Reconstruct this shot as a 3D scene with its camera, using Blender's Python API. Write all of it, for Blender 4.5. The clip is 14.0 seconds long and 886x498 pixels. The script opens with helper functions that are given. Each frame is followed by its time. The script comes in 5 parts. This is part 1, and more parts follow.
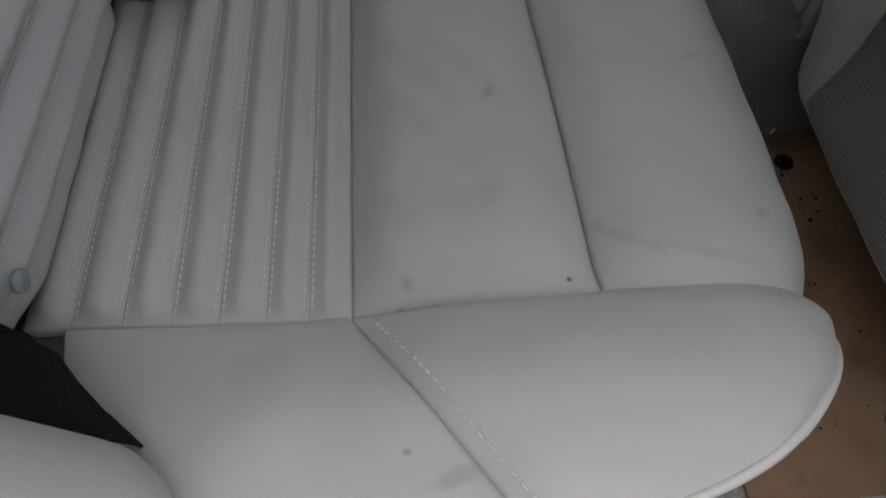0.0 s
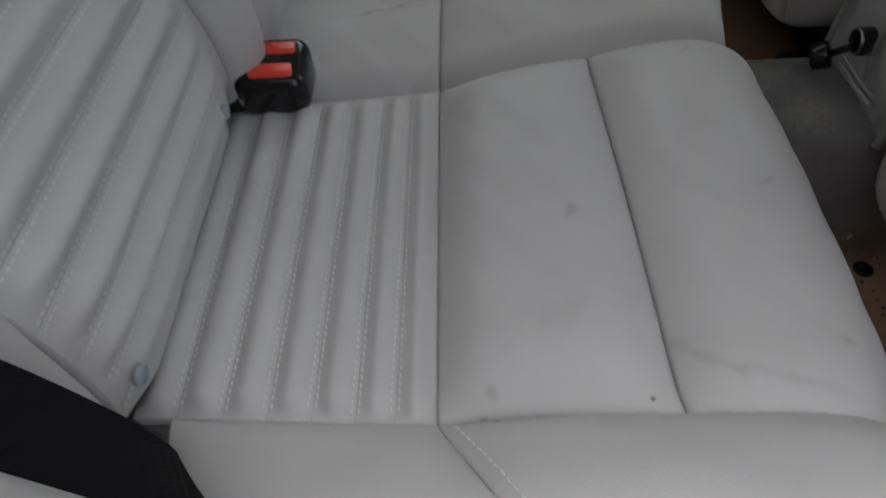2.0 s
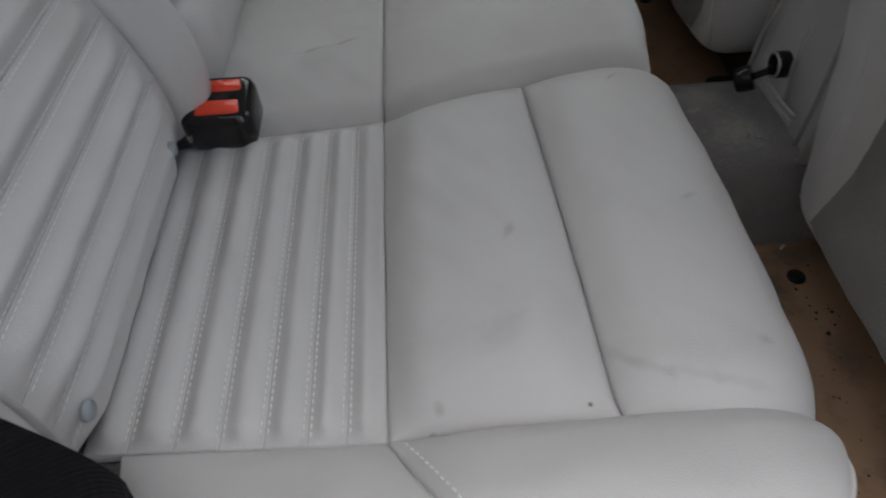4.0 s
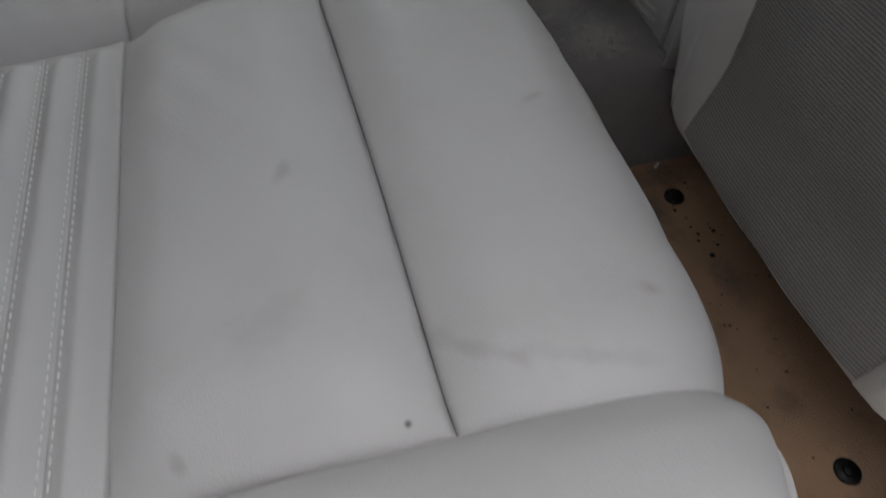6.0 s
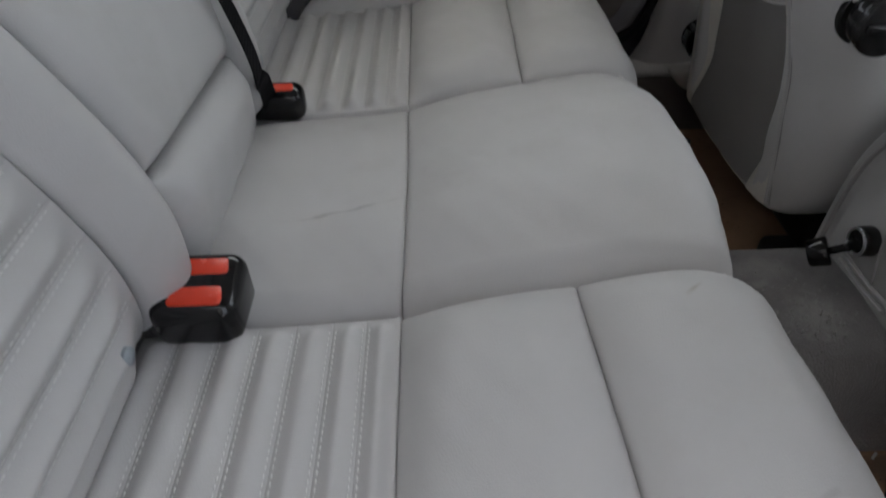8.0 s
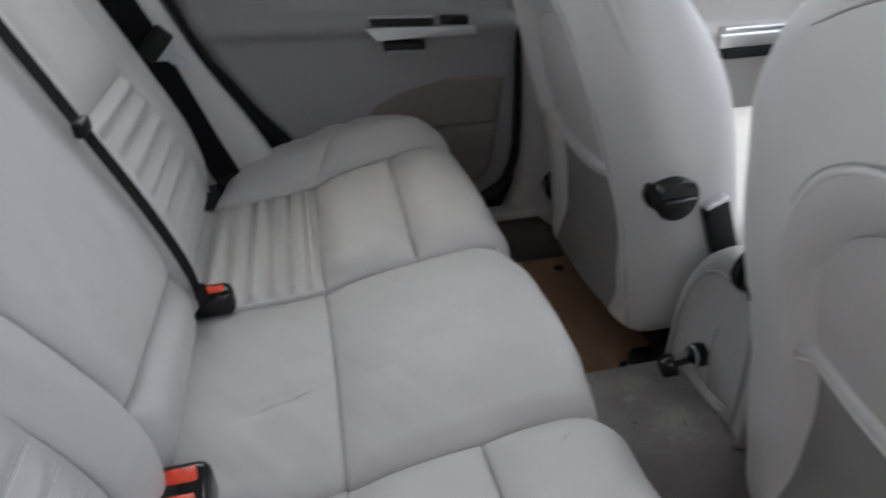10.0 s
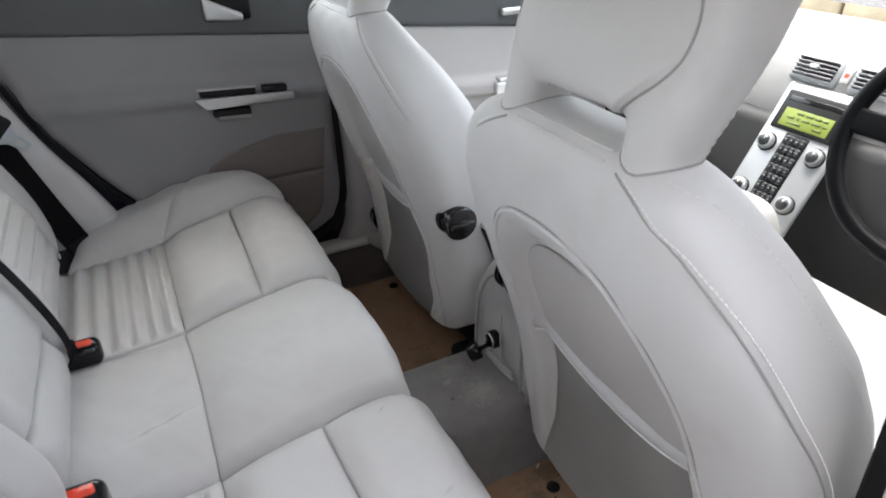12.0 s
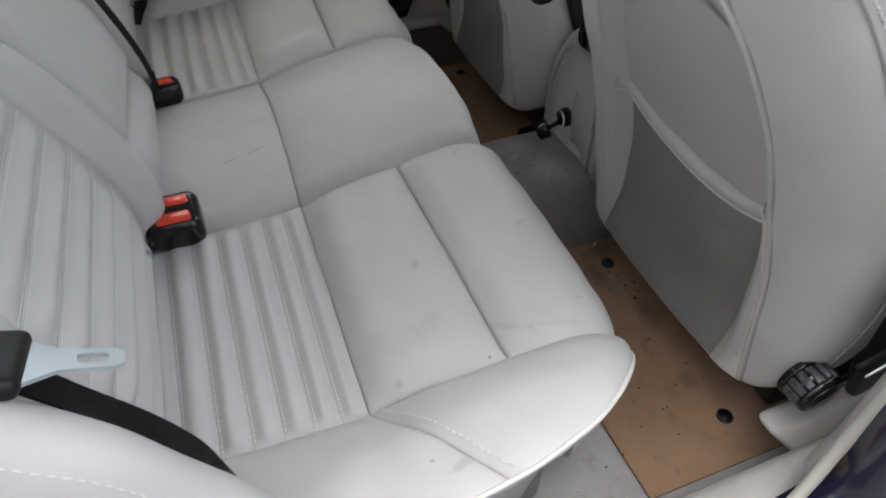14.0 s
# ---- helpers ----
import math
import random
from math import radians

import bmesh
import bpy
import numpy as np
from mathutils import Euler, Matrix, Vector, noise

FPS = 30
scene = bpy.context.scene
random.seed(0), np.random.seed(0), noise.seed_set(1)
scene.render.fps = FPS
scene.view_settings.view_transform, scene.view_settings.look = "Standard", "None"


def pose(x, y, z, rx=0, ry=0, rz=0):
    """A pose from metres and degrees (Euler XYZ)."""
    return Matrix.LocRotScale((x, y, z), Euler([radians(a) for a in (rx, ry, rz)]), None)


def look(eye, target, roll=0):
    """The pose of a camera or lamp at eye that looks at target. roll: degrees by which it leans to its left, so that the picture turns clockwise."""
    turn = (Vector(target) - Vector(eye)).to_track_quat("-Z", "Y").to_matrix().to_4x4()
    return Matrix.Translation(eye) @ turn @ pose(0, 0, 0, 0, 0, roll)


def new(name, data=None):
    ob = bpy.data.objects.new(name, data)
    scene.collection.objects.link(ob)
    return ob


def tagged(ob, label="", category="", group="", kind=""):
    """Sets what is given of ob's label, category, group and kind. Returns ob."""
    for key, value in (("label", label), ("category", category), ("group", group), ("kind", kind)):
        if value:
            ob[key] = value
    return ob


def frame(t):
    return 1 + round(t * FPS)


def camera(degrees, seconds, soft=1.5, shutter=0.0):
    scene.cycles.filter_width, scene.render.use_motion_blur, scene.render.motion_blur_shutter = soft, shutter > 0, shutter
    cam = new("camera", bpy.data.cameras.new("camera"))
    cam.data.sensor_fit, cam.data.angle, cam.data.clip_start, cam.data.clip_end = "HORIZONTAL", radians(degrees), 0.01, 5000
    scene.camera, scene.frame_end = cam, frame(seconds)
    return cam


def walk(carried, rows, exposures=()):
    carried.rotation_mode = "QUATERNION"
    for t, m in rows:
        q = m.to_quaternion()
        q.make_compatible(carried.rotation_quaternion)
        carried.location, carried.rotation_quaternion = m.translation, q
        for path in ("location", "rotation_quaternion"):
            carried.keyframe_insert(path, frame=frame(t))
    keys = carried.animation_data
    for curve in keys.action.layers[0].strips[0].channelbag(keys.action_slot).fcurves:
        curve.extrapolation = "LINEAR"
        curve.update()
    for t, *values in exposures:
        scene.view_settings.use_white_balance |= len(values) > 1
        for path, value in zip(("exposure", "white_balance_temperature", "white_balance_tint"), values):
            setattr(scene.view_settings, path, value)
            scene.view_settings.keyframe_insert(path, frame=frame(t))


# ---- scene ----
cam = camera(71.0, 14.0, 1.8, 0.5)
PATH = [
    (0, (0.297, -0.69, 0.673), (0.372, 0.309, -1.064), -0.1),
    (0.5, (0.294, -0.689, 0.682), (0.349, 0.344, -1.033), -0.8),
    (1, (0.289, -0.688, 0.688), (0.319, 0.378, -1.004), -1.1),
    (1.5, (0.283, -0.687, 0.691), (0.268, 0.424, -0.971), -2.7),
    (2, (0.277, -0.683, 0.705), (0.188, 0.527, -0.885), -5.2),
    (2.2, (0.274, -0.676, 0.715), (0.151, 0.543, -0.866), -5.3),
    (4.3, (0.303, -0.7, 0.715), (0.423, 0.577, -0.82), -2.4),
    (4.5, (0.325, -0.695, 0.68), (0.524, 0.537, -0.883), -1.3),
    (5, (0.364, -0.668, 0.616), (0.687, 0.466, -1.0), -0.4),
    (5.5, (0.372, -0.649, 0.591), (0.731, 0.442, -1.047), 1.6),
    (6, (0.369, -0.617, 0.595), (0.708, 0.496, -1.031), 2.2),
    (6.5, (0.367, -0.581, 0.615), (0.67, 0.615, -0.959), 1.5),
    (7, (0.359, -0.568, 0.638), (0.605, 0.681, -0.905), 1.0),
    (7.5, (0.313, -0.543, 0.663), (0.411, 0.826, -0.792), -0.1),
    (7.7, (0.292, -0.531, 0.674), (0.306, 0.897, -0.726), -1.3),
    (9.8, (0.268, -0.575, 0.837), (0.506, 1.078, -0.263), -2.3),
    (10, (0.273, -0.598, 0.855), (0.614, 1.054, -0.219), -1.8),
    (10.5, (0.286, -0.66, 0.906), (0.832, 0.972, -0.113), -0.6),
    (11, (0.286, -0.715, 0.938), (0.95, 0.881, -0.069), -1.1),
    (11.5, (0.286, -0.762, 0.965), (1.028, 0.799, -0.041), -1.2),
    (12, (0.27, -0.806, 0.987), (1.04, 0.73, -0.036), -0.8),
    (12.5, (0.239, -0.836, 0.982), (0.957, 0.672, -0.119), -1.4),
    (13, (0.224, -0.856, 0.943), (0.857, 0.575, -0.302), -1.5),
    (13.5, (0.215, -0.865, 0.908), (0.778, 0.474, -0.466), -0.5),
    (14, (0.208, -0.857, 0.891), (0.699, 0.443, -0.547), -0.2),
]
EXPOSURES = [(0, 1.31, 6650, 8), (1, 1.51, 6650, 8), (2, 1.66, 6650, 8), (4.5, 1.92, 6650, 8), (6, 1.79, 6650, 8), (7.5, 2.06, 6600, 8), (10, 2.54, 6500, 9), (11, 2.89, 6550, 10), (12, 3.00, 6550, 9), (13, 2.82, 6600, 9), (13.5, 2.68, 6650, 9), (14, 2.37, 6650, 8)]
walk(cam, [(t, look(eye, target, roll)) for t, eye, target, roll in PATH], EXPOSURES)

# ---- world and light: an overcast day, light through the open rear door and the glass ----
world = bpy.data.worlds.new("overcast_sky")
scene.world = world
world.use_nodes = True
wn = world.node_tree
sky = wn.nodes.new("ShaderNodeTexSky")
sky.sky_type = "NISHITA"
sky.sun_disc = False
sky.sun_elevation = radians(76)
sky.sun_rotation = radians(0)
sky.air_density, sky.dust_density, sky.ozone_density = 1.0, 5.0, 1.0
cloud = wn.nodes.new("ShaderNodeHueSaturation")
cloud.inputs["Saturation"].default_value = 0.45
wn.links.new(sky.outputs["Color"], cloud.inputs["Color"])
wn.links.new(cloud.outputs["Color"], wn.nodes["Background"].inputs["Color"])
wn.nodes["Background"].inputs["Strength"].default_value = 0.15
sun_data = bpy.data.lights.new("sun", "SUN")
sun_data.energy, sun_data.angle, sun_data.color = 0.45, radians(90), (1.0, 0.99, 0.98)
sun = new("sun", sun_data)
sun.matrix_world = look((0.9, 1.3, 3.0), (0.3, 0, 0))


# ---- materials ----
def material(name, base, rough=0.5, metal=0.0, grain=0.0, grain_scale=400.0, blotch=0.08, blotch_scale=9.0, bump=0.1, dirt=None, dirt_amount=0.0, dirt_scale=14.0, sheen=0.0, coat=0.0, voronoi=False):
    m = bpy.data.materials.new(name)
    m.use_nodes = True
    nt = m.node_tree
    b = nt.nodes["Principled BSDF"]
    b.inputs["Roughness"].default_value = rough
    b.inputs["Metallic"].default_value = metal
    b.inputs["Sheen Weight"].default_value = sheen
    b.inputs["Coat Weight"].default_value = coat
    tc = nt.nodes.new("ShaderNodeTexCoord")
    n1 = nt.nodes.new("ShaderNodeTexNoise")
    n1.inputs["Scale"].default_value, n1.inputs["Detail"].default_value = blotch_scale, 6.0
    nt.links.new(tc.outputs["Object"], n1.inputs["Vector"])
    mix = nt.nodes.new("ShaderNodeMix")
    mix.data_type = "RGBA"
    mix.inputs["A"].default_value = (*[max(0, c * (1 - blotch)) for c in base], 1)
    mix.inputs["B"].default_value = (*[min(1, c * (1 + blotch)) for c in base], 1)
    nt.links.new(n1.outputs["Fac"], mix.inputs["Factor"])
    col = mix.outputs["Result"]
    if dirt:
        n3 = nt.nodes.new("ShaderNodeTexNoise")
        n3.inputs["Scale"].default_value, n3.inputs["Detail"].default_value, n3.inputs["Roughness"].default_value = dirt_scale, 8.0, 0.65
        nt.links.new(tc.outputs["Object"], n3.inputs["Vector"])
        ramp = nt.nodes.new("ShaderNodeValToRGB")
        ramp.color_ramp.elements[0].position, ramp.color_ramp.elements[1].position = 0.55, 0.78
        ramp.color_ramp.elements[0].color, ramp.color_ramp.elements[1].color = (0, 0, 0, 1), (dirt_amount, dirt_amount, dirt_amount, 1)
        nt.links.new(n3.outputs["Fac"], ramp.inputs["Fac"])
        mx = nt.nodes.new("ShaderNodeMix")
        mx.data_type = "RGBA"
        mx.inputs["B"].default_value = (*dirt, 1)
        nt.links.new(col, mx.inputs["A"])
        nt.links.new(ramp.outputs["Color"], mx.inputs["Factor"])
        col = mx.outputs["Result"]
    nt.links.new(col, b.inputs["Base Color"])
    rr = nt.nodes.new("ShaderNodeMapRange")
    rr.inputs["To Min"].default_value, rr.inputs["To Max"].default_value = max(0.02, rough - 0.07), min(1, rough + 0.07)
    nt.links.new(n1.outputs["Fac"], rr.inputs["Value"])
    nt.links.new(rr.outputs["Result"], b.inputs["Roughness"])
    if grain:
        g = nt.nodes.new("ShaderNodeTexVoronoi" if voronoi else "ShaderNodeTexNoise")
        g.inputs["Scale"].default_value = grain_scale
        nt.links.new(tc.outputs["Object"], g.inputs["Vector"])
        bp = nt.nodes.new("ShaderNodeBump")
        bp.inputs["Strength"].default_value, bp.inputs["Distance"].default_value = bump, grain
        nt.links.new(g.outputs["Distance" if voronoi else "Fac"], bp.inputs["Height"])
        nt.links.new(bp.outputs["Normal"], b.inputs["Normal"])
    return m


LEATHER = material("pale_grey_leather", (0.58, 0.565, 0.558), 0.52, grain=0.0006, grain_scale=900, bump=0.25, blotch=0.045, dirt=(0.36, 0.33, 0.30), dirt_amount=0.22, dirt_scale=7.0, voronoi=True)
LEATHER_TRIM = material("pale_grey_vinyl", (0.54, 0.53, 0.525), 0.48, grain=0.0005, grain_scale=1100, bump=0.25, blotch=0.05, dirt=(0.33, 0.30, 0.27), dirt_amount=0.3, dirt_scale=9.0, voronoi=True)
POCKET_PANEL = material("grey_board", (0.50, 0.475, 0.46), 0.6, grain=0.0004, grain_scale=1300, bump=0.2, blotch=0.05)
THREAD = material("off_white_thread", (0.80, 0.79, 0.77), 0.7, blotch=0.06, blotch_scale=300)
PIPING = material("white_piping", (0.72, 0.70, 0.68), 0.45, blotch=0.06)
BLACK = material("black_plastic", (0.009, 0.009, 0.010), 0.45, grain=0.0003, grain_scale=1500, bump=0.15)
BLACK.node_tree.nodes["Principled BSDF"].inputs["Specular IOR Level"].default_value = 0.28
WHEEL_HIDE = material("black_wheel_leather", (0.004, 0.004, 0.005), 0.4, grain=0.0004, grain_scale=900, bump=0.2)
WHEEL_HIDE.node_tree.nodes["Principled BSDF"].inputs["Specular IOR Level"].default_value = 0.12
BLACK_GLOSS = material("glossy_black_plastic", (0.008, 0.008, 0.009), 0.12)
RUBBER = material("black_rubber", (0.009, 0.009, 0.009), 0.7, blotch=0.3)
RUBBER.node_tree.nodes["Principled BSDF"].inputs["Specular IOR Level"].default_value = 0.2
RED = material("red_buckle_button", (0.80, 0.065, 0.03), 0.25, blotch=0.12, blotch_scale=60)
CHROME = material("brushed_steel", (0.68, 0.70, 0.72), 0.28, metal=1.0, blotch=0.06, blotch_scale=40)
SILVER = material("satin_silver_plastic", (0.66, 0.67, 0.68), 0.32, metal=0.75, blotch=0.03)
DOOR = material("grey_brown_door_vinyl", (0.262, 0.256, 0.262), 0.55, grain=0.0006, grain_scale=800, bump=0.3, blotch=0.05, voronoi=True)
DOOR_PALE = material("pale_door_vinyl", (0.43, 0.41, 0.40), 0.52, grain=0.0006, grain_scale=800, bump=0.3, blotch=0.05, voronoi=True)
DOOR_DARK = material("dark_grey_door_top", (0.085, 0.088, 0.092), 0.5, grain=0.0006, grain_scale=800, bump=0.3, voronoi=True)
SPEAKER = material("brown_grey_pocket", (0.19, 0.165, 0.155), 0.7, grain=0.0005, grain_scale=700, bump=0.3)
CARPET = material("grey_carpet", (0.25, 0.236, 0.235), 0.95, grain=0.004, grain_scale=420, bump=0.9, blotch=0.25, blotch_scale=30, dirt=(0.34, 0.33, 0.31), dirt_amount=0.6, dirt_scale=22, sheen=0.3)
MAT_BROWN = material("brown_floor_mat", (0.38, 0.24, 0.15), 0.9, grain=0.003, grain_scale=500, bump=0.6, blotch=0.2, blotch_scale=16, dirt=(0.10, 0.065, 0.045), dirt_amount=0.5, dirt_scale=26)
PAINT = material("dark_blue_car_paint", (0.012, 0.012, 0.035), 0.25, coat=0.6)
DASH = material("pale_dash", (0.42, 0.415, 0.41), 0.55, grain=0.0006, grain_scale=700, bump=0.3, blotch=0.04)
HEADLINER = material("headliner", (0.58, 0.57, 0.55), 0.95, grain=0.001, grain_scale=900, bump=0.3)
GROUND = material("asphalt", (0.11, 0.11, 0.11), 0.9, grain=0.01, grain_scale=60, bump=0.6, blotch=0.3, blotch_scale=3)
STONE = material("yellow_stone", (0.36, 0.30, 0.20), 0.9, grain=0.01, grain_scale=30, bump=0.6, blotch=0.35, blotch_scale=5)


def webbing(name, base):
    m = material(name, base, 0.85, blotch=0.12)
    m.node_tree.nodes["Principled BSDF"].inputs["Specular IOR Level"].default_value = 0.2
    nt = m.node_tree
    tc = nt.nodes.new("ShaderNodeTexCoord")
    w = nt.nodes.new("ShaderNodeTexWave")
    w.inputs["Scale"].default_value = 260
    w.inputs["Distortion"].default_value = 0.6
    nt.links.new(tc.outputs["Object"], w.inputs["Vector"])
    bp = nt.nodes.new("ShaderNodeBump")
    bp.inputs["Strength"].default_value, bp.inputs["Distance"].default_value = 0.5, 0.0008
    nt.links.new(w.outputs["Fac"], bp.inputs["Height"])
    nt.links.new(bp.outputs["Normal"], nt.nodes["Principled BSDF"].inputs["Normal"])
    return m


BELT = webbing("black_webbing", (0.005, 0.0045, 0.0055))


def net_material():
    """Knitted netting: staggered rows of small meshes, 2.9 by 3.5 mm, dark between pale threads."""
    m = material("pocket_net", (0.33, 0.315, 0.30), 0.8, blotch=0.30, blotch_scale=9)
    nt = m.node_tree
    b = nt.nodes["Principled BSDF"]
    base = b.inputs["Base Color"].links[0].from_socket
    tc = nt.nodes.new("ShaderNodeTexCoord")
    mp = nt.nodes.new("ShaderNodeMapping")
    mp.inputs["Scale"].default_value = (1, 345, 285)
    nt.links.new(tc.outputs["Object"], mp.inputs["Vector"])
    xyz = nt.nodes.new("ShaderNodeSeparateXYZ")
    nt.links.new(mp.outputs["Vector"], xyz.inputs["Vector"])
    skew = nt.nodes.new("ShaderNodeMath")
    skew.operation = "MULTIPLY_ADD"
    skew.inputs[1].default_value = 0.5
    nt.links.new(xyz.outputs["Z"], skew.inputs[0])
    nt.links.new(xyz.outputs["Y"], skew.inputs[2])
    flat = nt.nodes.new("ShaderNodeCombineXYZ")
    nt.links.new(skew.outputs["Value"], flat.inputs["X"])
    nt.links.new(xyz.outputs["Z"], flat.inputs["Y"])
    v = nt.nodes.new("ShaderNodeTexVoronoi")
    v.voronoi_dimensions = "2D"
    v.inputs["Scale"].default_value, v.inputs["Randomness"].default_value = 1.0, 0.06
    nt.links.new(flat.outputs["Vector"], v.inputs["Vector"])
    mr = nt.nodes.new("ShaderNodeMapRange")
    mr.inputs["From Min"].default_value, mr.inputs["From Max"].default_value = 0.16, 0.50
    nt.links.new(v.outputs["Distance"], mr.inputs["Value"])
    mx = nt.nodes.new("ShaderNodeMix")
    mx.data_type = "RGBA"
    mx.inputs["A"].default_value = (0.145, 0.136, 0.130, 1)
    nt.links.new(mr.outputs["Result"], mx.inputs["Factor"])
    nt.links.new(base, mx.inputs["B"])
    nt.links.new(mx.outputs["Result"], b.inputs["Base Color"])
    bp = nt.nodes.new("ShaderNodeBump")
    bp.inputs["Strength"].default_value, bp.inputs["Distance"].default_value = 0.6, 0.001
    nt.links.new(mr.outputs["Result"], bp.inputs["Height"])
    nt.links.new(bp.outputs["Normal"], b.inputs["Normal"])
    return m


NET = net_material()


def glass_material(name, clear):
    """Slightly green car glass that lets the share clear of the light pass at each face."""
    m = bpy.data.materials.new(name)
    m.use_nodes = True
    nt = m.node_tree
    nt.nodes.remove(nt.nodes["Principled BSDF"])
    through_glass = nt.nodes.new("ShaderNodeBsdfTransparent")
    through_glass.inputs["Color"].default_value = (clear * 0.98, clear, clear * 0.985, 1)
    gloss = nt.nodes.new("ShaderNodeBsdfGlossy")
    gloss.inputs["Roughness"].default_value = 0.0
    fresnel = nt.nodes.new("ShaderNodeFresnel")
    fresnel.inputs["IOR"].default_value = 1.12
    mix = nt.nodes.new("ShaderNodeMixShader")
    nt.links.new(fresnel.outputs["Fac"], mix.inputs[0])
    nt.links.new(through_glass.outputs["BSDF"], mix.inputs[1])
    nt.links.new(gloss.outputs["BSDF"], mix.inputs[2])
    nt.links.new(mix.outputs["Shader"], nt.nodes["Material Output"].inputs["Surface"])
    return m


GLASS = glass_material("side_window_glass", 0.96)
SCREEN_GLASS = glass_material("screen_glass", 0.88)


def glow(name, color, strength):
    m = bpy.data.materials.new(name)
    m.use_nodes = True
    b = m.node_tree.nodes["Principled BSDF"]
    b.inputs["Base Color"].default_value = (*color, 1)
    b.inputs["Emission Color"].default_value = (*color, 1)
    b.inputs["Emission Strength"].default_value = strength
    return m


LCD = glow("yellow_green_display", (0.15, 0.19, 0.025), 0.05)
LED = glow("red_indicator", (1.0, 0.08, 0.02), 1.5)


def marked(m, spots):
    """Adds marks of wear or painted shade, each with its own place, size, tint and strength, to a leather."""
    nt = m.node_tree
    b = nt.nodes["Principled BSDF"]
    col = b.inputs["Base Color"].links[0].from_socket
    geo = nt.nodes.new("ShaderNodeNewGeometry")
    nz = nt.nodes.new("ShaderNodeTexNoise")
    nz.inputs["Scale"].default_value, nz.inputs["Detail"].default_value = 90, 4
    nt.links.new(geo.outputs["Position"], nz.inputs["Vector"])
    for x, y, rx, ry, turn, tint, strength in spots:
        mp = nt.nodes.new("ShaderNodeMapping")
        mp.vector_type = "TEXTURE"
        mp.inputs["Location"].default_value = (x, y, 0)
        mp.inputs["Rotation"].default_value = (0, 0, radians(turn))
        mp.inputs["Scale"].default_value = (rx, ry, 100)
        nt.links.new(geo.outputs["Position"], mp.inputs["Vector"])
        ln = nt.nodes.new("ShaderNodeVectorMath")
        ln.operation = "LENGTH"
        nt.links.new(mp.outputs["Vector"], ln.inputs[0])
        ad = nt.nodes.new("ShaderNodeMath")
        ad.operation = "MULTIPLY_ADD"
        nt.links.new(nz.outputs["Fac"], ad.inputs[0])
        ad.inputs[1].default_value = 1.3
        nt.links.new(ln.outputs["Value"], ad.inputs[2])
        mr = nt.nodes.new("ShaderNodeMapRange")
        mr.interpolation_type = "SMOOTHSTEP"
        mr.inputs["From Min"].default_value, mr.inputs["From Max"].default_value = 0.75, 1.65
        mr.inputs["To Min"].default_value, mr.inputs["To Max"].default_value = strength, 0.0
        nt.links.new(ad.outputs["Value"], mr.inputs["Value"])
        mx = nt.nodes.new("ShaderNodeMix")
        mx.data_type = "RGBA"
        mx.inputs["B"].default_value = (*tint, 1)
        nt.links.new(col, mx.inputs["A"])
        nt.links.new(mr.outputs["Result"], mx.inputs["Factor"])
        col = mx.outputs["Result"]
    nt.links.new(col, b.inputs["Base Color"])
    return m


GREY_MARK, BROWN_MARK, DARK_MARK = (0.20, 0.19, 0.185), (0.30, 0.25, 0.19), (0.06, 0.06, 0.06)
BENCH_LEATHER = marked(LEATHER.copy(), [
    (0.351, -0.384, 0.010, 0.006, 60, GREY_MARK, 0.26), (0.491, -0.374, 0.013, 0.004, 30, GREY_MARK, 0.22), (0.501, -0.502, 0.009, 0.007, 0, BROWN_MARK, 0.35),
    (0.384, -0.528, 0.0026, 0.0026, 0, DARK_MARK, 0.9), (0.288, -0.515, 0.006, 0.006, 0, GREY_MARK, 0.3), (0.282, -0.528, 0.004, 0.003, 0, GREY_MARK, 0.35),
    (0.408, -0.496, 0.026, 0.0050, -52, GREY_MARK, 0.13), (0.424, -0.511, 0.028, 0.0048, -34, GREY_MARK, 0.13), (0.448, -0.521, 0.032, 0.0050, -20, GREY_MARK, 0.12), (0.476, -0.530, 0.030, 0.0055, -14, GREY_MARK, 0.10), (0.440, -0.505, 0.050, 0.024, -20, BROWN_MARK, 0.07), (0.500, -0.490, 0.030, 0.030, 0, BROWN_MARK, 0.06), (0.335, -0.470, 0.03, 0.02, 20, GREY_MARK, 0.12), (0.305, -0.640, 0.018, 0.007, 15, GREY_MARK, 0.3),
    # the long thin grey one at (0.19, -0.053) paints shade into the middle crease
    (0.477, -0.630, 0.007, 0.003, 35, DARK_MARK, 0.3), (0.290, -0.532, 0.004, 0.003, 0, GREY_MARK, 0.4), (0.470, -0.215, 0.012, 0.003, 40, BROWN_MARK, 0.45), (0.285, -0.626, 0.003, 0.002, 0, DARK_MARK, 0.4), (0.235, 0.33, 0.006, 0.004, 10, GREY_MARK, 0.4), (0.19, -0.053, 0.065, 0.0035, 13, GREY_MARK, 0.35), (0.42, 0.42, 0.05, 0.03, 10, GREY_MARK, 0.08), (0.30, -0.02, 0.06, 0.05, 0, GREY_MARK, 0.06)])

# ---- mesh helpers ----
def as_mesh(verts, faces, smooth=True):
    me = bpy.data.meshes.new("mesh")
    me.from_pydata([tuple(map(float, v)) for v in verts], [], [tuple(map(int, f)) for f in faces])
    if smooth:
        me.shade_smooth()
    me.update()
    return me


def from_bm(bm, smooth=True):
    me = bpy.data.meshes.new("mesh")
    bm.normal_update()
    bm.to_mesh(me)
    bm.free()
    if smooth:
        me.shade_smooth()
    return me


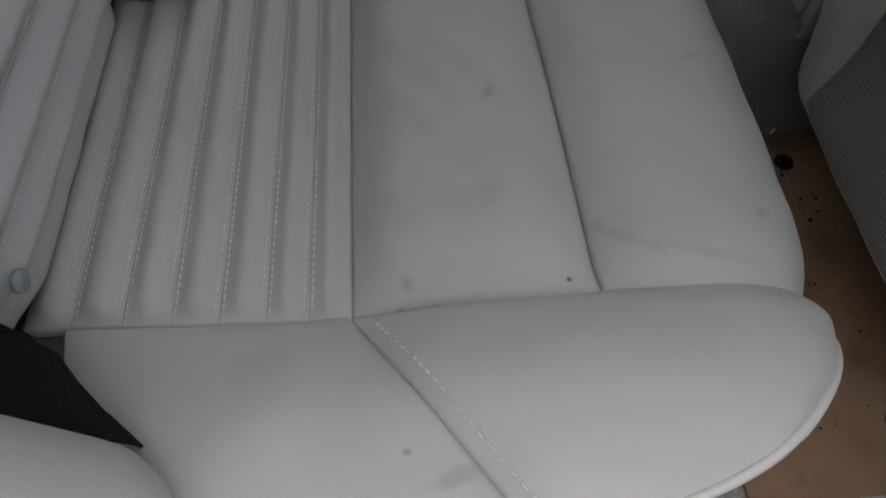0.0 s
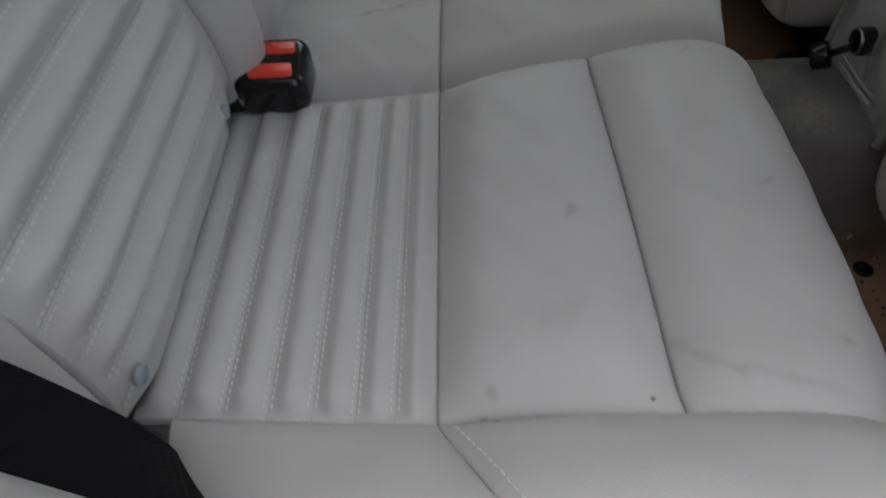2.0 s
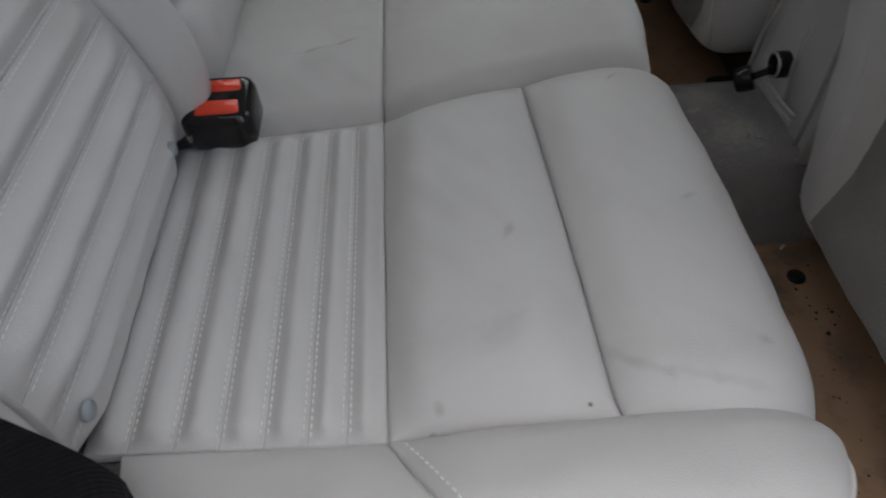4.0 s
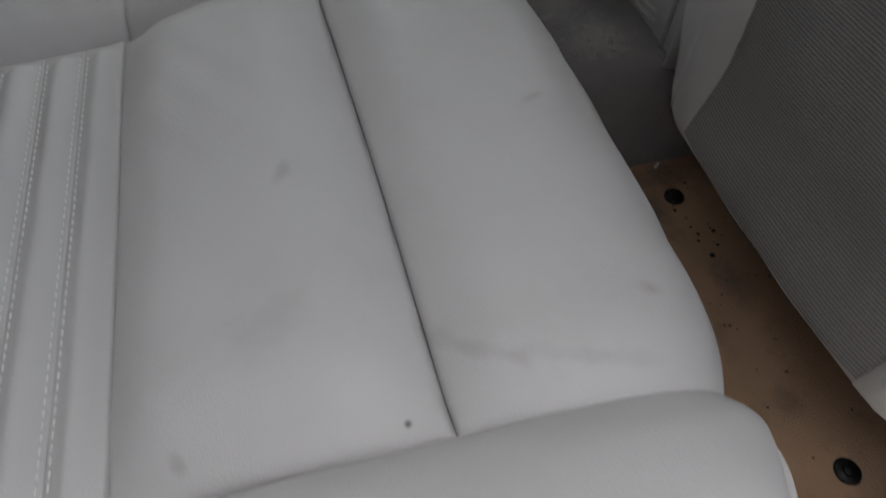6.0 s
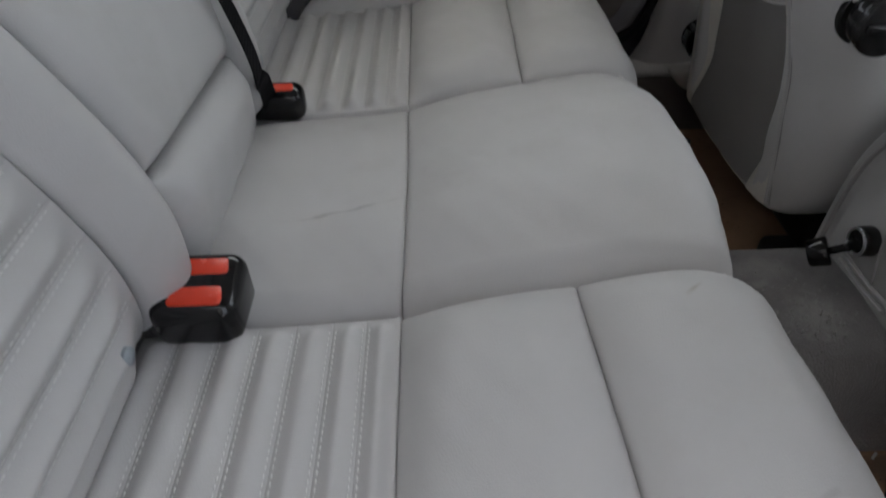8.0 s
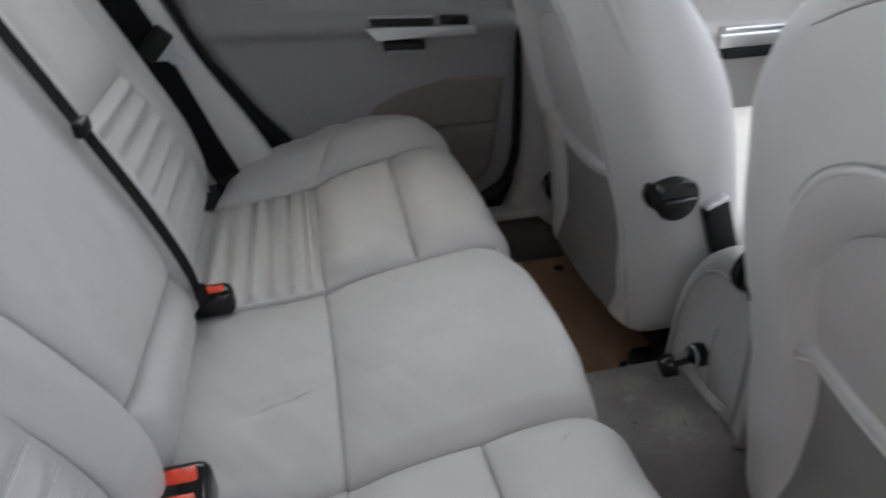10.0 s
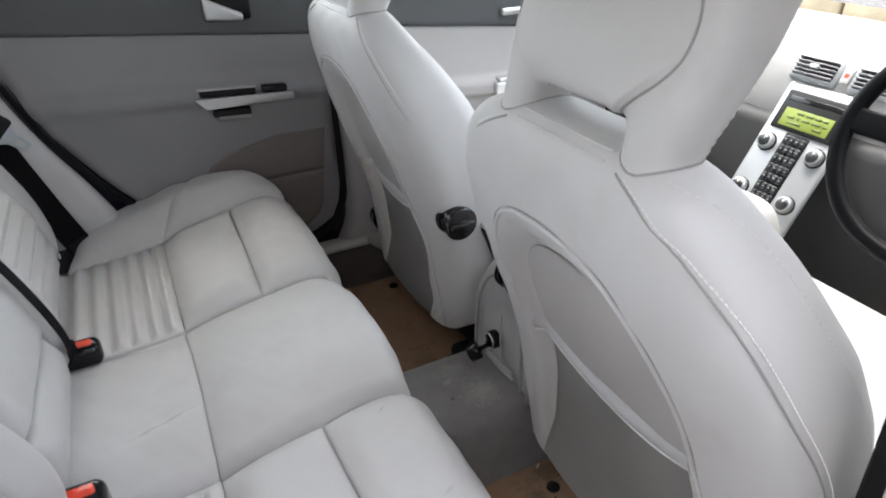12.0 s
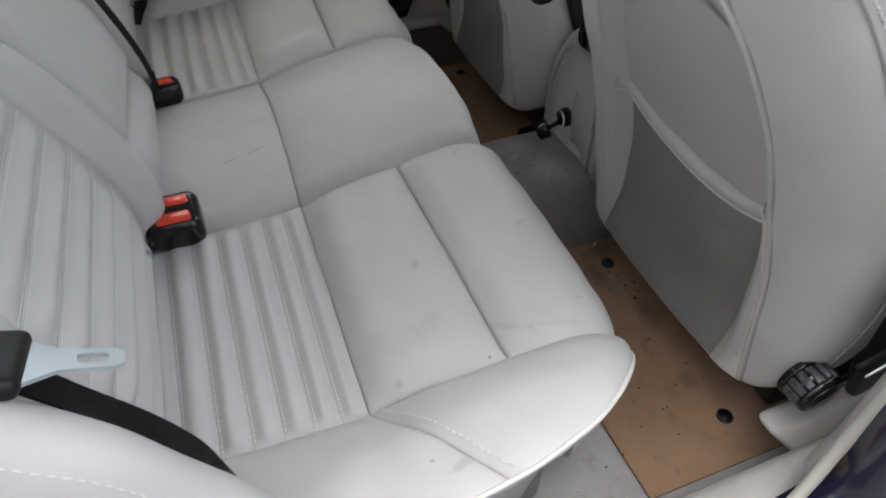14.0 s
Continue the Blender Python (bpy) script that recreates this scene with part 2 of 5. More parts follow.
def join(*meshes):
    bm = bmesh.new()
    for me in meshes:
        bm.from_mesh(me)
    out = bpy.data.meshes.new("mesh")
    bm.to_mesh(out)
    bm.free()
    return out


def origin(ob):
    p = Vector((0, 0, 0))
    while ob:
        p = p + ob.location
        ob = ob.parent
    return p


def thing(name, at, label, category, group="", kind=""):
    ob = new(name)
    ob.location = at
    ob.empty_display_size = 0.05
    return tagged(ob, label, category, group, kind)


def part(name, me, mat, parent, label=""):
    me.transform(Matrix.Translation(-origin(parent)))
    me.materials.clear()
    me.materials.append(mat)
    ob = new(name, me)
    ob.parent = parent
    return tagged(ob, label)


def solid(name, me, mat, at, label, category, group="", kind=""):
    me.transform(Matrix.Translation(-Vector(at)))
    me.materials.clear()
    me.materials.append(mat)
    ob = new(name, me)
    ob.location = at
    return tagged(ob, label, category, group, kind)


def rbox(x0, x1, y0, y1, z0, z1, r=0.005, seg=2, smooth=True):
    bm = bmesh.new()
    bmesh.ops.create_cube(bm, size=1.0)
    for v in bm.verts:
        v.co = Vector(((x0 + x1) / 2 + v.co.x * (x1 - x0), (y0 + y1) / 2 + v.co.y * (y1 - y0), (z0 + z1) / 2 + v.co.z * (z1 - z0)))
    if r:
        bmesh.ops.bevel(bm, geom=list(bm.edges), offset=min(r, 0.49 * min(abs(x1 - x0), abs(y1 - y0), abs(z1 - z0))), segments=seg, profile=0.5, affect="EDGES", clamp_overlap=True)
    return from_bm(bm, smooth)


def cyl(p, q, r0, r1=None, n=24, bevel=0.0):
    """A cylinder or cone from p to q."""
    r1 = r0 if r1 is None else r1
    p, q = Vector(p), Vector(q)
    bm = bmesh.new()
    bmesh.ops.create_cone(bm, cap_ends=True, segments=n, radius1=r0, radius2=r1, depth=(q - p).length)
    if bevel:
        rims = [e for e in bm.edges if abs(e.verts[0].co.z - e.verts[1].co.z) < 1e-6]
        bmesh.ops.bevel(bm, geom=rims, offset=bevel, segments=2, profile=0.5, affect="EDGES")
    bm.transform(Matrix.Translation((p + q) / 2) @ (q - p).to_track_quat("Z", "Y").to_matrix().to_4x4())
    me = from_bm(bm, True)
    return me


def smooth_line(pts, n):
    """A smooth curve through the points, n points at even steps."""
    p = np.array(pts, float)
    if len(p) == 2:
        w = np.linspace(0, 1, n)[:, None]
        return p[0] * (1 - w) + p[1] * w
    e = np.vstack([2 * p[0] - p[1], p, 2 * p[-1] - p[-2]])
    out = []
    for k in range(1, len(e) - 2):
        a, b, c, d = e[k - 1], e[k], e[k + 1], e[k + 2]
        for s in np.linspace(0, 1, 24, endpoint=False):
            out.append(0.5 * (2 * b + (c - a) * s + (2 * a - 5 * b + 4 * c - d) * s * s + (3 * b - a - 3 * c + d) * s ** 3))
    out.append(e[-2])
    out = np.array(out)
    t = np.concatenate([[0], np.cumsum(np.linalg.norm(np.diff(out, axis=0), axis=1))])
    w = np.linspace(0, t[-1], n)
    return np.stack([np.interp(w, t, out[:, k]) for k in range(out.shape[1])], axis=1)


def tube(pts, r, n=8, closed=False):
    """A round cord along a line of points."""
    p = np.array(pts, float)
    m = len(p)
    tan = np.gradient(p, axis=0)
    if closed:
        tan = np.roll(p, -1, axis=0) - np.roll(p, 1, axis=0)
    tan /= np.linalg.norm(tan, axis=1)[:, None] + 1e-12
    up = np.array([0.13, 0.27, 0.95])
    verts, faces = [], []
    rr = np.broadcast_to(np.array(r, float), (m,))
    for k in range(m):
        a = np.cross(tan[k], up)
        a /= np.linalg.norm(a) + 1e-12
        b = np.cross(tan[k], a)
        for j in range(n):
            th = 2 * math.pi * j / n
            verts.append(p[k] + rr[k] * (math.cos(th) * a + math.sin(th) * b))
    for k in range(m if closed else m - 1):
        k2 = (k + 1) % m
        for j in range(n):
            faces.append((k * n + j, k * n + (j + 1) % n, k2 * n + (j + 1) % n, k2 * n + j))
    if not closed:
        faces += [tuple(range(n))[::-1], tuple(range((m - 1) * n, m * n))]
    return as_mesh(verts, faces)


def strap(pts, widths, thick=0.0012, half=0.024):
    """Flat webbing along a line; widths: the direction across the band at each point."""
    p, w = np.array(pts, float), np.array(widths, float)
    tan = np.gradient(p, axis=0)
    verts, faces = [], []
    for k in range(len(p)):
        a = w[k] - tan[k] * (w[k] @ tan[k]) / (tan[k] @ tan[k])
        a /= np.linalg.norm(a)
        nrm = np.cross(tan[k], a)
        nrm /= np.linalg.norm(nrm)
        verts += [p[k] + half * a + thick * nrm, p[k] - half * a + thick * nrm, p[k] - half * a - thick * nrm, p[k] + half * a - thick * nrm]
    for k in range(len(p) - 1):
        for j in range(4):
            faces.append((4 * k + j, 4 * k + (j + 1) % 4, 4 * k + 4 + (j + 1) % 4, 4 * k + 4 + j))
    faces += [(3, 2, 1, 0), tuple(4 * (len(p) - 1) + j for j in range(4))]
    me = as_mesh(verts, faces, False)
    return me


def loft(rings, cap=True, smooth=True):
    n = len(rings[0])
    verts = [v for r in rings for v in r]
    faces = []
    for k in range(len(rings) - 1):
        for j in range(n):
            faces.append((k * n + j, k * n + (j + 1) % n, (k + 1) * n + (j + 1) % n, (k + 1) * n + j))
    if cap:
        faces += [tuple(range(n))[::-1], tuple(range((len(rings) - 1) * n, len(rings) * n))]
    return as_mesh(verts, faces, smooth)


def sheet(P, closed_back=None):
    """A mesh from a grid of points (nu, nv, 3)."""
    nu, nv = P.shape[:2]
    verts = P.reshape(-1, 3)
    faces = [(i * nv + j, (i + 1) * nv + j, (i + 1) * nv + j + 1, i * nv + j + 1) for i in range(nu - 1) for j in range(nv - 1)]
    return as_mesh(verts, faces)


def ease(s):
    s = np.clip(s, 0, 1)
    return s * s * (3 - 2 * s)


def round_rise(s):
    s = np.clip(s, 0, 1)
    return 1 - (1 - s) ** 2


def ripple(P, size, amp):
    """Slow unevenness of hand-sewn covers."""
    x, y, z = P[..., 0], P[..., 1], P[..., 2]
    k = 2 * math.pi / size
    return amp * (np.sin(k * (x + 0.35 * y) + 1.3) * np.cos(k * 0.83 * (y - 0.4 * z) + 0.4) + 0.6 * np.sin(k * 1.7 * (y + 0.6 * x) + 2.1) * np.cos(k * 1.45 * (x + z) + 0.9))


def quilt(S, low, high, left, right, puff, rad, nu=40, nv=40, hem=0.012, flat="", wrinkle=0.0008, flip=False, full=None, groove=0.0032, gap=0.0004, soft=False, ends=None):
    """A padded cover between four seams (lines in the plan of the surface S): low and high run along u, left and right along v."""
    def steps(n, length):
        k = np.linspace(0, 1, n - 3)
        k = 0.45 * k + 0.55 * (0.5 - 0.5 * np.cos(math.pi * k))
        g, e = min(gap / length, 0.04), min(0.0030 / length, 0.12)
        return np.concatenate([[g, 0.5 * (g + e)], e + (1 - 2 * e) * k, [1 - 0.5 * (g + e), 1 - g]])
    def span(c):
        return float(np.sum(np.linalg.norm(np.diff(np.array(c, float), axis=0), axis=1)))
    u, v = steps(nu, min(span(low), span(high))), steps(nv, min(span(left), span(right)))
    def line(c, w):
        fine = smooth_line(c, 200)
        return np.stack([np.interp(w, np.linspace(0, 1, 200), fine[:, k]) for k in (0, 1)], axis=1)
    B, T, L, R = line(low, u), line(high, u), line(left, v), line(right, v)
    U, V = u[:, None, None], v[None, :, None]
    A = (1 - V) * B[:, None] + V * T[:, None] + (1 - U) * L[None] + U * R[None]
    A -= (1 - U) * (1 - V) * B[0] + U * (1 - V) * B[-1] + (1 - U) * V * T[0] + U * V * T[-1]
    P = S(A[..., 0], A[..., 1])
    du = np.gradient(P, axis=0)
    dv = np.gradient(P, axis=1)
    N = np.cross(du, dv)
    N /= np.linalg.norm(N, axis=2)[..., None] + 1e-12
    if flip:
        N = -N
    lu = np.concatenate([np.zeros((1, nv + 1)), np.cumsum(np.linalg.norm(np.diff(P, axis=0), axis=2), axis=0)])
    lv = np.concatenate([np.zeros((nu + 1, 1)), np.cumsum(np.linalg.norm(np.diff(P, axis=1), axis=2), axis=1)], axis=1)
    rise = np.ones((nu + 1, nv + 1))
    swell = ease if soft else round_rise
    for key, way, reach in (("L", lu, ends or rad), ("R", lu[-1:] - lu, ends or rad), ("B", lv, rad), ("T", lv[:, -1:] - lv, rad)):
        if key.lower() in flat:
            rise *= 0.45 + 0.55 * swell(way / reach)
        elif key not in flat:
            rise *= swell(way / reach)
    H = puff * rise + ripple(P, 0.085, wrinkle) * rise
    for key, way in (("L", lu), ("R", lu[-1:] - lu), ("B", lv), ("T", lv[:, -1:] - lv)):
        if key.lower() not in flat and key not in flat:
            H = H - groove * np.clip(1 - way / 0.0036, 0, 1) ** 1.5
    if full is not None:
        H = H + full(P) * rise
    G = P + N * H[..., None]
    big = np.zeros((nu + 3, nv + 3, 3))
    big[1:-1, 1:-1] = G
    low_ = P - N * hem
    big[0, 1:-1], big[-1, 1:-1], big[1:-1, 0], big[1:-1, -1] = low_[0], low_[-1], low_[:, 0], low_[:, -1]
    big[0, 0], big[0, -1], big[-1, 0], big[-1, -1] = low_[0, 0], low_[0, -1], low_[-1, 0], low_[-1, -1]
    if flip:
        big = big[::-1]
    return sheet(big)


def stitches(lines, pitch=0.0062, length=0.0044, r=0.0006):
    """Sewn thread: one small capsule to a stitch, along lines of points that lie on the cover (line, normals)."""
    verts, faces = [], []
    for p, nrm in lines:
        p, nrm = np.array(p, float), np.array(nrm, float)
        t = np.concatenate([[0], np.cumsum(np.linalg.norm(np.diff(p, axis=0), axis=1))])
        for s in np.arange(pitch * 0.5, t[-1] - length, pitch):
            a = np.array([np.interp(s, t, p[:, k]) for k in range(3)])
            b = np.array([np.interp(s + length, t, p[:, k]) for k in range(3)])
            up = np.array([np.interp(s, t, nrm[:, k]) for k in range(3)])
            up /= np.linalg.norm(up)
            d = (b - a) / np.linalg.norm(b - a)
            side = np.cross(d, up)
            i = len(verts)
            for w, c in ((0.45, a), (1.0, a + 0.25 * (b - a)), (1.0, a + 0.75 * (b - a)), (0.45, b)):
                for x, y in ((1, 0), (0, 1), (-1, 0), (0, -1)):
                    verts.append(c + r * w * (x * side + y * up))
            for k in range(3):
                for j in range(4):
                    faces.append((i + 4 * k + j, i + 4 * k + (j + 1) % 4, i + 4 * k + 4 + (j + 1) % 4, i + 4 * k + 4 + j))
            faces += [(i + 3, i + 2, i + 1, i), (i + 12, i + 13, i + 14, i + 15)]
    return as_mesh(verts, faces)


def on_surface(S, line, lift):
    """Points and normals of a line in the plan of S, raised by lift."""
    q = np.array(line, float)
    e = 1e-4
    P = S(q[:, 0], q[:, 1])
    N = np.cross(S(q[:, 0] + e, q[:, 1]) - P, S(q[:, 0], q[:, 1] + e) - P)
    N /= np.linalg.norm(N, axis=1)[:, None]
    return P, N, P + N * lift


# ---- rear bench: cushion ----
CUSHION = smooth_line([(0.030, 0.288), (0.055, 0.291), (0.10, 0.296), (0.15, 0.298), (0.20, 0.301), (0.25, 0.306), (0.30, 0.321), (0.35, 0.332), (0.40, 0.340), (0.44, 0.347), (0.472, 0.350), (0.498, 0.344), (0.515, 0.329), (0.524, 0.302), (0.525, 0.25), (0.522, 0.17), (0.515, 0.055)], 400)
CUSHION_LEN = np.concatenate([[0], np.cumsum(np.linalg.norm(np.diff(CUSHION, axis=0), axis=1))])
TOP = int(np.argmax(CUSHION[:, 0]))


def along(x):
    """Way along the cushion's profile at which its upper side reaches x."""
    return float(np.interp(x, CUSHION[:TOP, 0], CUSHION_LEN[:TOP]))


FRONT_LOW = float(CUSHION_LEN[-1])


def cushion(a, y):
    x = np.interp(a, CUSHION_LEN, CUSHION[:, 0])
    z = np.interp(a, CUSHION_LEN, CUSHION[:, 1])
    ya = np.abs(y)
    top = 1 - ease((a - along(0.47)) / 0.1)
    dz = 0.021 * ease((0.190 - ya) / 0.13) * (0.35 + 0.65 * top)
    dz = dz + 0.050 * ease((ya - 0.512) / 0.098) * np.interp(x, [0.08, 0.15, 0.22, 0.30, 0.40, 0.46, 0.50, 0.525], [0.25, 0.6, 0.9, 1.0, 0.95, 0.75, 0.45, 0.2])
    bulge = np.where(ya < 0.177, 0.026 - 0.020 * (ya / 0.177) ** 2, 0.010 * np.maximum(0, 1 - ((ya - 0.355) / 0.195) ** 2) + 0.006 * np.clip((0.25 - ya) / 0.07, 0, 1)) + 0.009 * np.exp(-((ya - 0.566) / 0.034) ** 2)
    x = x + bulge * ease((a - along(0.40)) / 0.11)
    return np.stack([x, y + 0 * x, z + dz], axis=-1)


bench = thing("rear_bench_seat", (0.3, 0, 0), "pale grey leather rear bench seat with ribbed panels", "car seat")
GROOVES = [0.0635, 0.0985, 0.131, 0.163, 0.194, 0.222]
A1, A2 = along(0.250), along(0.402)


def bench_side(s):
    """One outer seat of the bench; s = -1 on the open door's side."""
    def Y(*pts):
        return [(along(x) if isinstance(x, float) else x[0], s * y) for x, y in pts]
    flip = s < 0
    def q(*a, **k):
        return quilt(cushion, *a, flip=not flip, **k)
    def q2(*a, **k):
        return quilt(cushion, *a, flip=flip, **k)
    thread = []
    edges = [0.030] + GROOVES + [0.250]
    rise = 0.0085 if s < 0 else 0.0115
    for k in range(len(edges) - 1):
        x0, x1 = edges[k], edges[k + 1]
        y0, y1 = 0.510 + 0.016 * (x0 - 0.03) / 0.22, 0.510 + 0.016 * (x1 - 0.03) / 0.22
        me = q(Y((x0, 0.180), (x0, 0.35), (x0, y0)), Y((x1, 0.180), (x1, 0.35), (x1, y1)), Y((x0, 0.180), (x1, 0.180)), Y((x0, y0), (x1, y1)), rise, 0.0160, nu=60, nv=18, wrinkle=0.0005, groove=0.0, gap=0.0, soft=True)
        part("rib", me, BENCH_LEATHER, bench)
        for e, d in ((x0, 0.0027), (x1, -0.0027)):
            if (e == edges[0]) or (e == 0.250):
                continue
            out = 0.510 + 0.016 * (e - 0.03) / 0.22
            ys = np.linspace(0.186, out - 0.005, 90)
            line = np.stack([np.full(90, along(e + d)), s * ys], axis=1)
            P, N, _ = on_surface(cushion, line, 0)
            N = N * np.sign(N[:, 2:3])
            lift = rise * ease(0.0027 / 0.0160) * ease(np.minimum(ys - 0.18, out - ys) / 0.0160) + 0.0005
            thread.append((P + N * lift[:, None], N))
    tagged(part("stitching", stitches(thread, 0.0062, 0.0042, 0.00058 if s < 0 else 0.00028), THREAD, bench, "double rows of off-white thread"), kind="stuff")
    part("thigh_panel", q(Y((0.250, 0.180), (0.250, 0.35), (0.250, 0.526)), Y((0.393, 0.180), (0.399, 0.36), (0.402, 0.538)), Y((0.250, 0.180), (0.393, 0.180)), Y((0.250, 0.526), (0.33, 0.531), (0.402, 0.538)), 0.0235, 0.050, nu=60, nv=40, groove=0.0035, gap=0.0002), BENCH_LEATHER, bench)
    lowy = [((FRONT_LOW,), 0.176), ((FRONT_LOW,), 0.36), ((FRONT_LOW,), 0.550)]
    part("front_panel", q(Y((0.393, 0.180), (0.399, 0.36), (0.402, 0.538)), Y(*lowy), Y((0.393, 0.180), (0.48, 0.178), ((FRONT_LOW,), 0.176)), Y((0.402, 0.538), (0.505, 0.549), ((FRONT_LOW,), 0.550)), 0.0180, 0.040, nu=60, nv=66, flat="T", groove=0.0035, gap=0.0002), BENCH_LEATHER, bench)
    # side bolster: two covers either side of a slanting seam
    diag = [(0.250, 0.526), (0.298, 0.606), (0.342, 0.670)]
    side = dict(puff=0.0085, rad=0.032, nu=45, nv=40, groove=0.0014) if s < 0 else dict(puff=0.014, rad=0.034, nu=45, nv=40, groove=0.0030)
    part("rear_bolster", q2(Y((0.060, 0.5125), (0.17, 0.5203), (0.250, 0.526)), Y((0.125, 0.668), (0.23, 0.672), (0.342, 0.670)), Y((0.060, 0.5125), (0.090, 0.595), (0.125, 0.668)), Y(*diag), **side, flat="tl" if s < 0 else "tlr"), BENCH_LEATHER, bench)
    tip = (0.522, 0.546)
    part("front_bolster", q2(Y((0.250, 0.526), (0.402, 0.538), (0.490, 0.5445), tip), Y((0.342, 0.670), (0.400, 0.660), (0.440, 0.647), (0.468, 0.630)), Y(*diag), Y(tip, (0.5215, 0.556), (0.516, 0.572), (0.506, 0.591), (0.492, 0.609), (0.468, 0.630)), **side, flat="tr" if s < 0 else "trl"), BENCH_LEATHER, bench)
    rim = smooth_line([(along(x), y) for x, y in ((0.522, 0.546), (0.5215, 0.556), (0.516, 0.572), (0.506, 0.591), (0.492, 0.609), (0.468, 0.630), (0.440, 0.647), (0.400, 0.660), (0.342, 0.670), (0.23, 0.672), (0.125, 0.668))], 110)
    line = np.stack([rim[:, 0], s * rim[:, 1]], axis=1)
    P, N, _ = on_surface(cushion, line, 0)
    N = N * np.sign(N[:, 2:3])
    P = P + N * 0.0036
    part("piping", tube(P, 0.0026), PIPING, bench, "white piping")
    drop = np.stack([P - [0.001, 0, 0.001], P + [-0.003, -s * 0.003, -0.02], P + [-0.022, -s * 0.024, -0.08], P * [1, 1, 0] + [-0.045, -s * 0.06, 0.03]], axis=1)
    part("skirt", sheet(drop if s < 0 else drop[::-1]), LEATHER_TRIM, bench)
    diag = Y(*[tuple(map(float, p)) for p in smooth_line([(0.262, 0.534), (0.305, 0.602), (0.346, 0.663)], 40)])
    P, N, _ = on_surface(cushion, diag, 0)
    N = N * np.sign(N[:, 2:3])
    tagged(part("stitching", stitches([(P + N * 0.0066 + [0.002, 0, 0], N)], 0.0075, 0.0050, 0.0009), THREAD, bench), kind="stuff")


bench_side(-1)
bench_side(1)


def middle(a, y):
    """The middle seat: its sides dip below the outer seats."""
    P = cushion(a, y)
    P[..., 2] -= np.where(y < 0, 0.022, 0.006) * ease((np.abs(y) - 0.146) / 0.034)
    return P


def middle_crease(P):
    """A shallow crease across the middle of the rear half."""
    d = P[..., 1] - (-0.061 + 0.235 * (P[..., 0] - 0.15))
    return -0.0050 * np.exp(-(d / 0.007) ** 2) * ease((P[..., 0] - 0.12) / 0.05)


part("middle_rear_panel", quilt(middle, [(0.01, -0.178), (0.01, 0), (0.01, 0.178)], [(A1, -0.180), (A1 + 0.004, 0), (A1, 0.180)], [(0.01, -0.178), (A1, -0.180)], [(0.01, 0.178), (A1, 0.180)], 0.003, 0.03, nu=50, nv=40, wrinkle=0.0010, full=middle_crease, flip=True, groove=0.0022), BENCH_LEATHER, bench)
part("middle_front_panel", quilt(middle, [(A1, -0.180), (A1 + 0.004, 0), (A1, 0.180)], [(FRONT_LOW, -0.176), (FRONT_LOW, 0), (FRONT_LOW, 0.176)], [(A1, -0.180), (FRONT_LOW, -0.176)], [(A1, 0.180), (FRONT_LOW, 0.176)], 0.003, 0.03, nu=50, nv=70, flat="T", flip=True, groove=0.0022), BENCH_LEATHER, bench)
part("base", rbox(0.0, 0.46, -0.57, 0.57, 0.012, 0.27, 0.01), CARPET, bench, "dark carpeted seat base")
for s in (-1, 1):
    cord = [(along(0.505) + w, s * 0.177) for w in np.linspace(0, 0.16, 30)]
    P, N, Q = on_surface(cushion, cord, 0)
    part("piping", tube(Q, 0.0022), PIPING, bench)

# ---- rear bench: backrest ----
BACK = smooth_line([(0.000, 0.280), (0.030, 0.300), (0.046, 0.330), (0.051, 0.365), (0.049, 0.405), (0.038, 0.455), (0.019, 0.510), (-0.017, 0.600), (-0.100, 0.800), (-0.145, 0.900)], 400)
BACK_LEN = np.concatenate([[0], np.cumsum(np.linalg.norm(np.diff(BACK, axis=0), axis=1))])


def backrest(y, s):
    """Plan of the backrest: y across, s up its slope."""
    x = np.interp(s, BACK_LEN, BACK[:, 0]) - 0.022 * ease((np.abs(y) - 0.535) / 0.045) + 0.012 * ease((0.21 - np.abs(y)) / 0.05)
    z = np.interp(s, BACK_LEN, BACK[:, 1]) + 0 * y
    return np.stack([x, y + 0 * s, z], axis=-1)


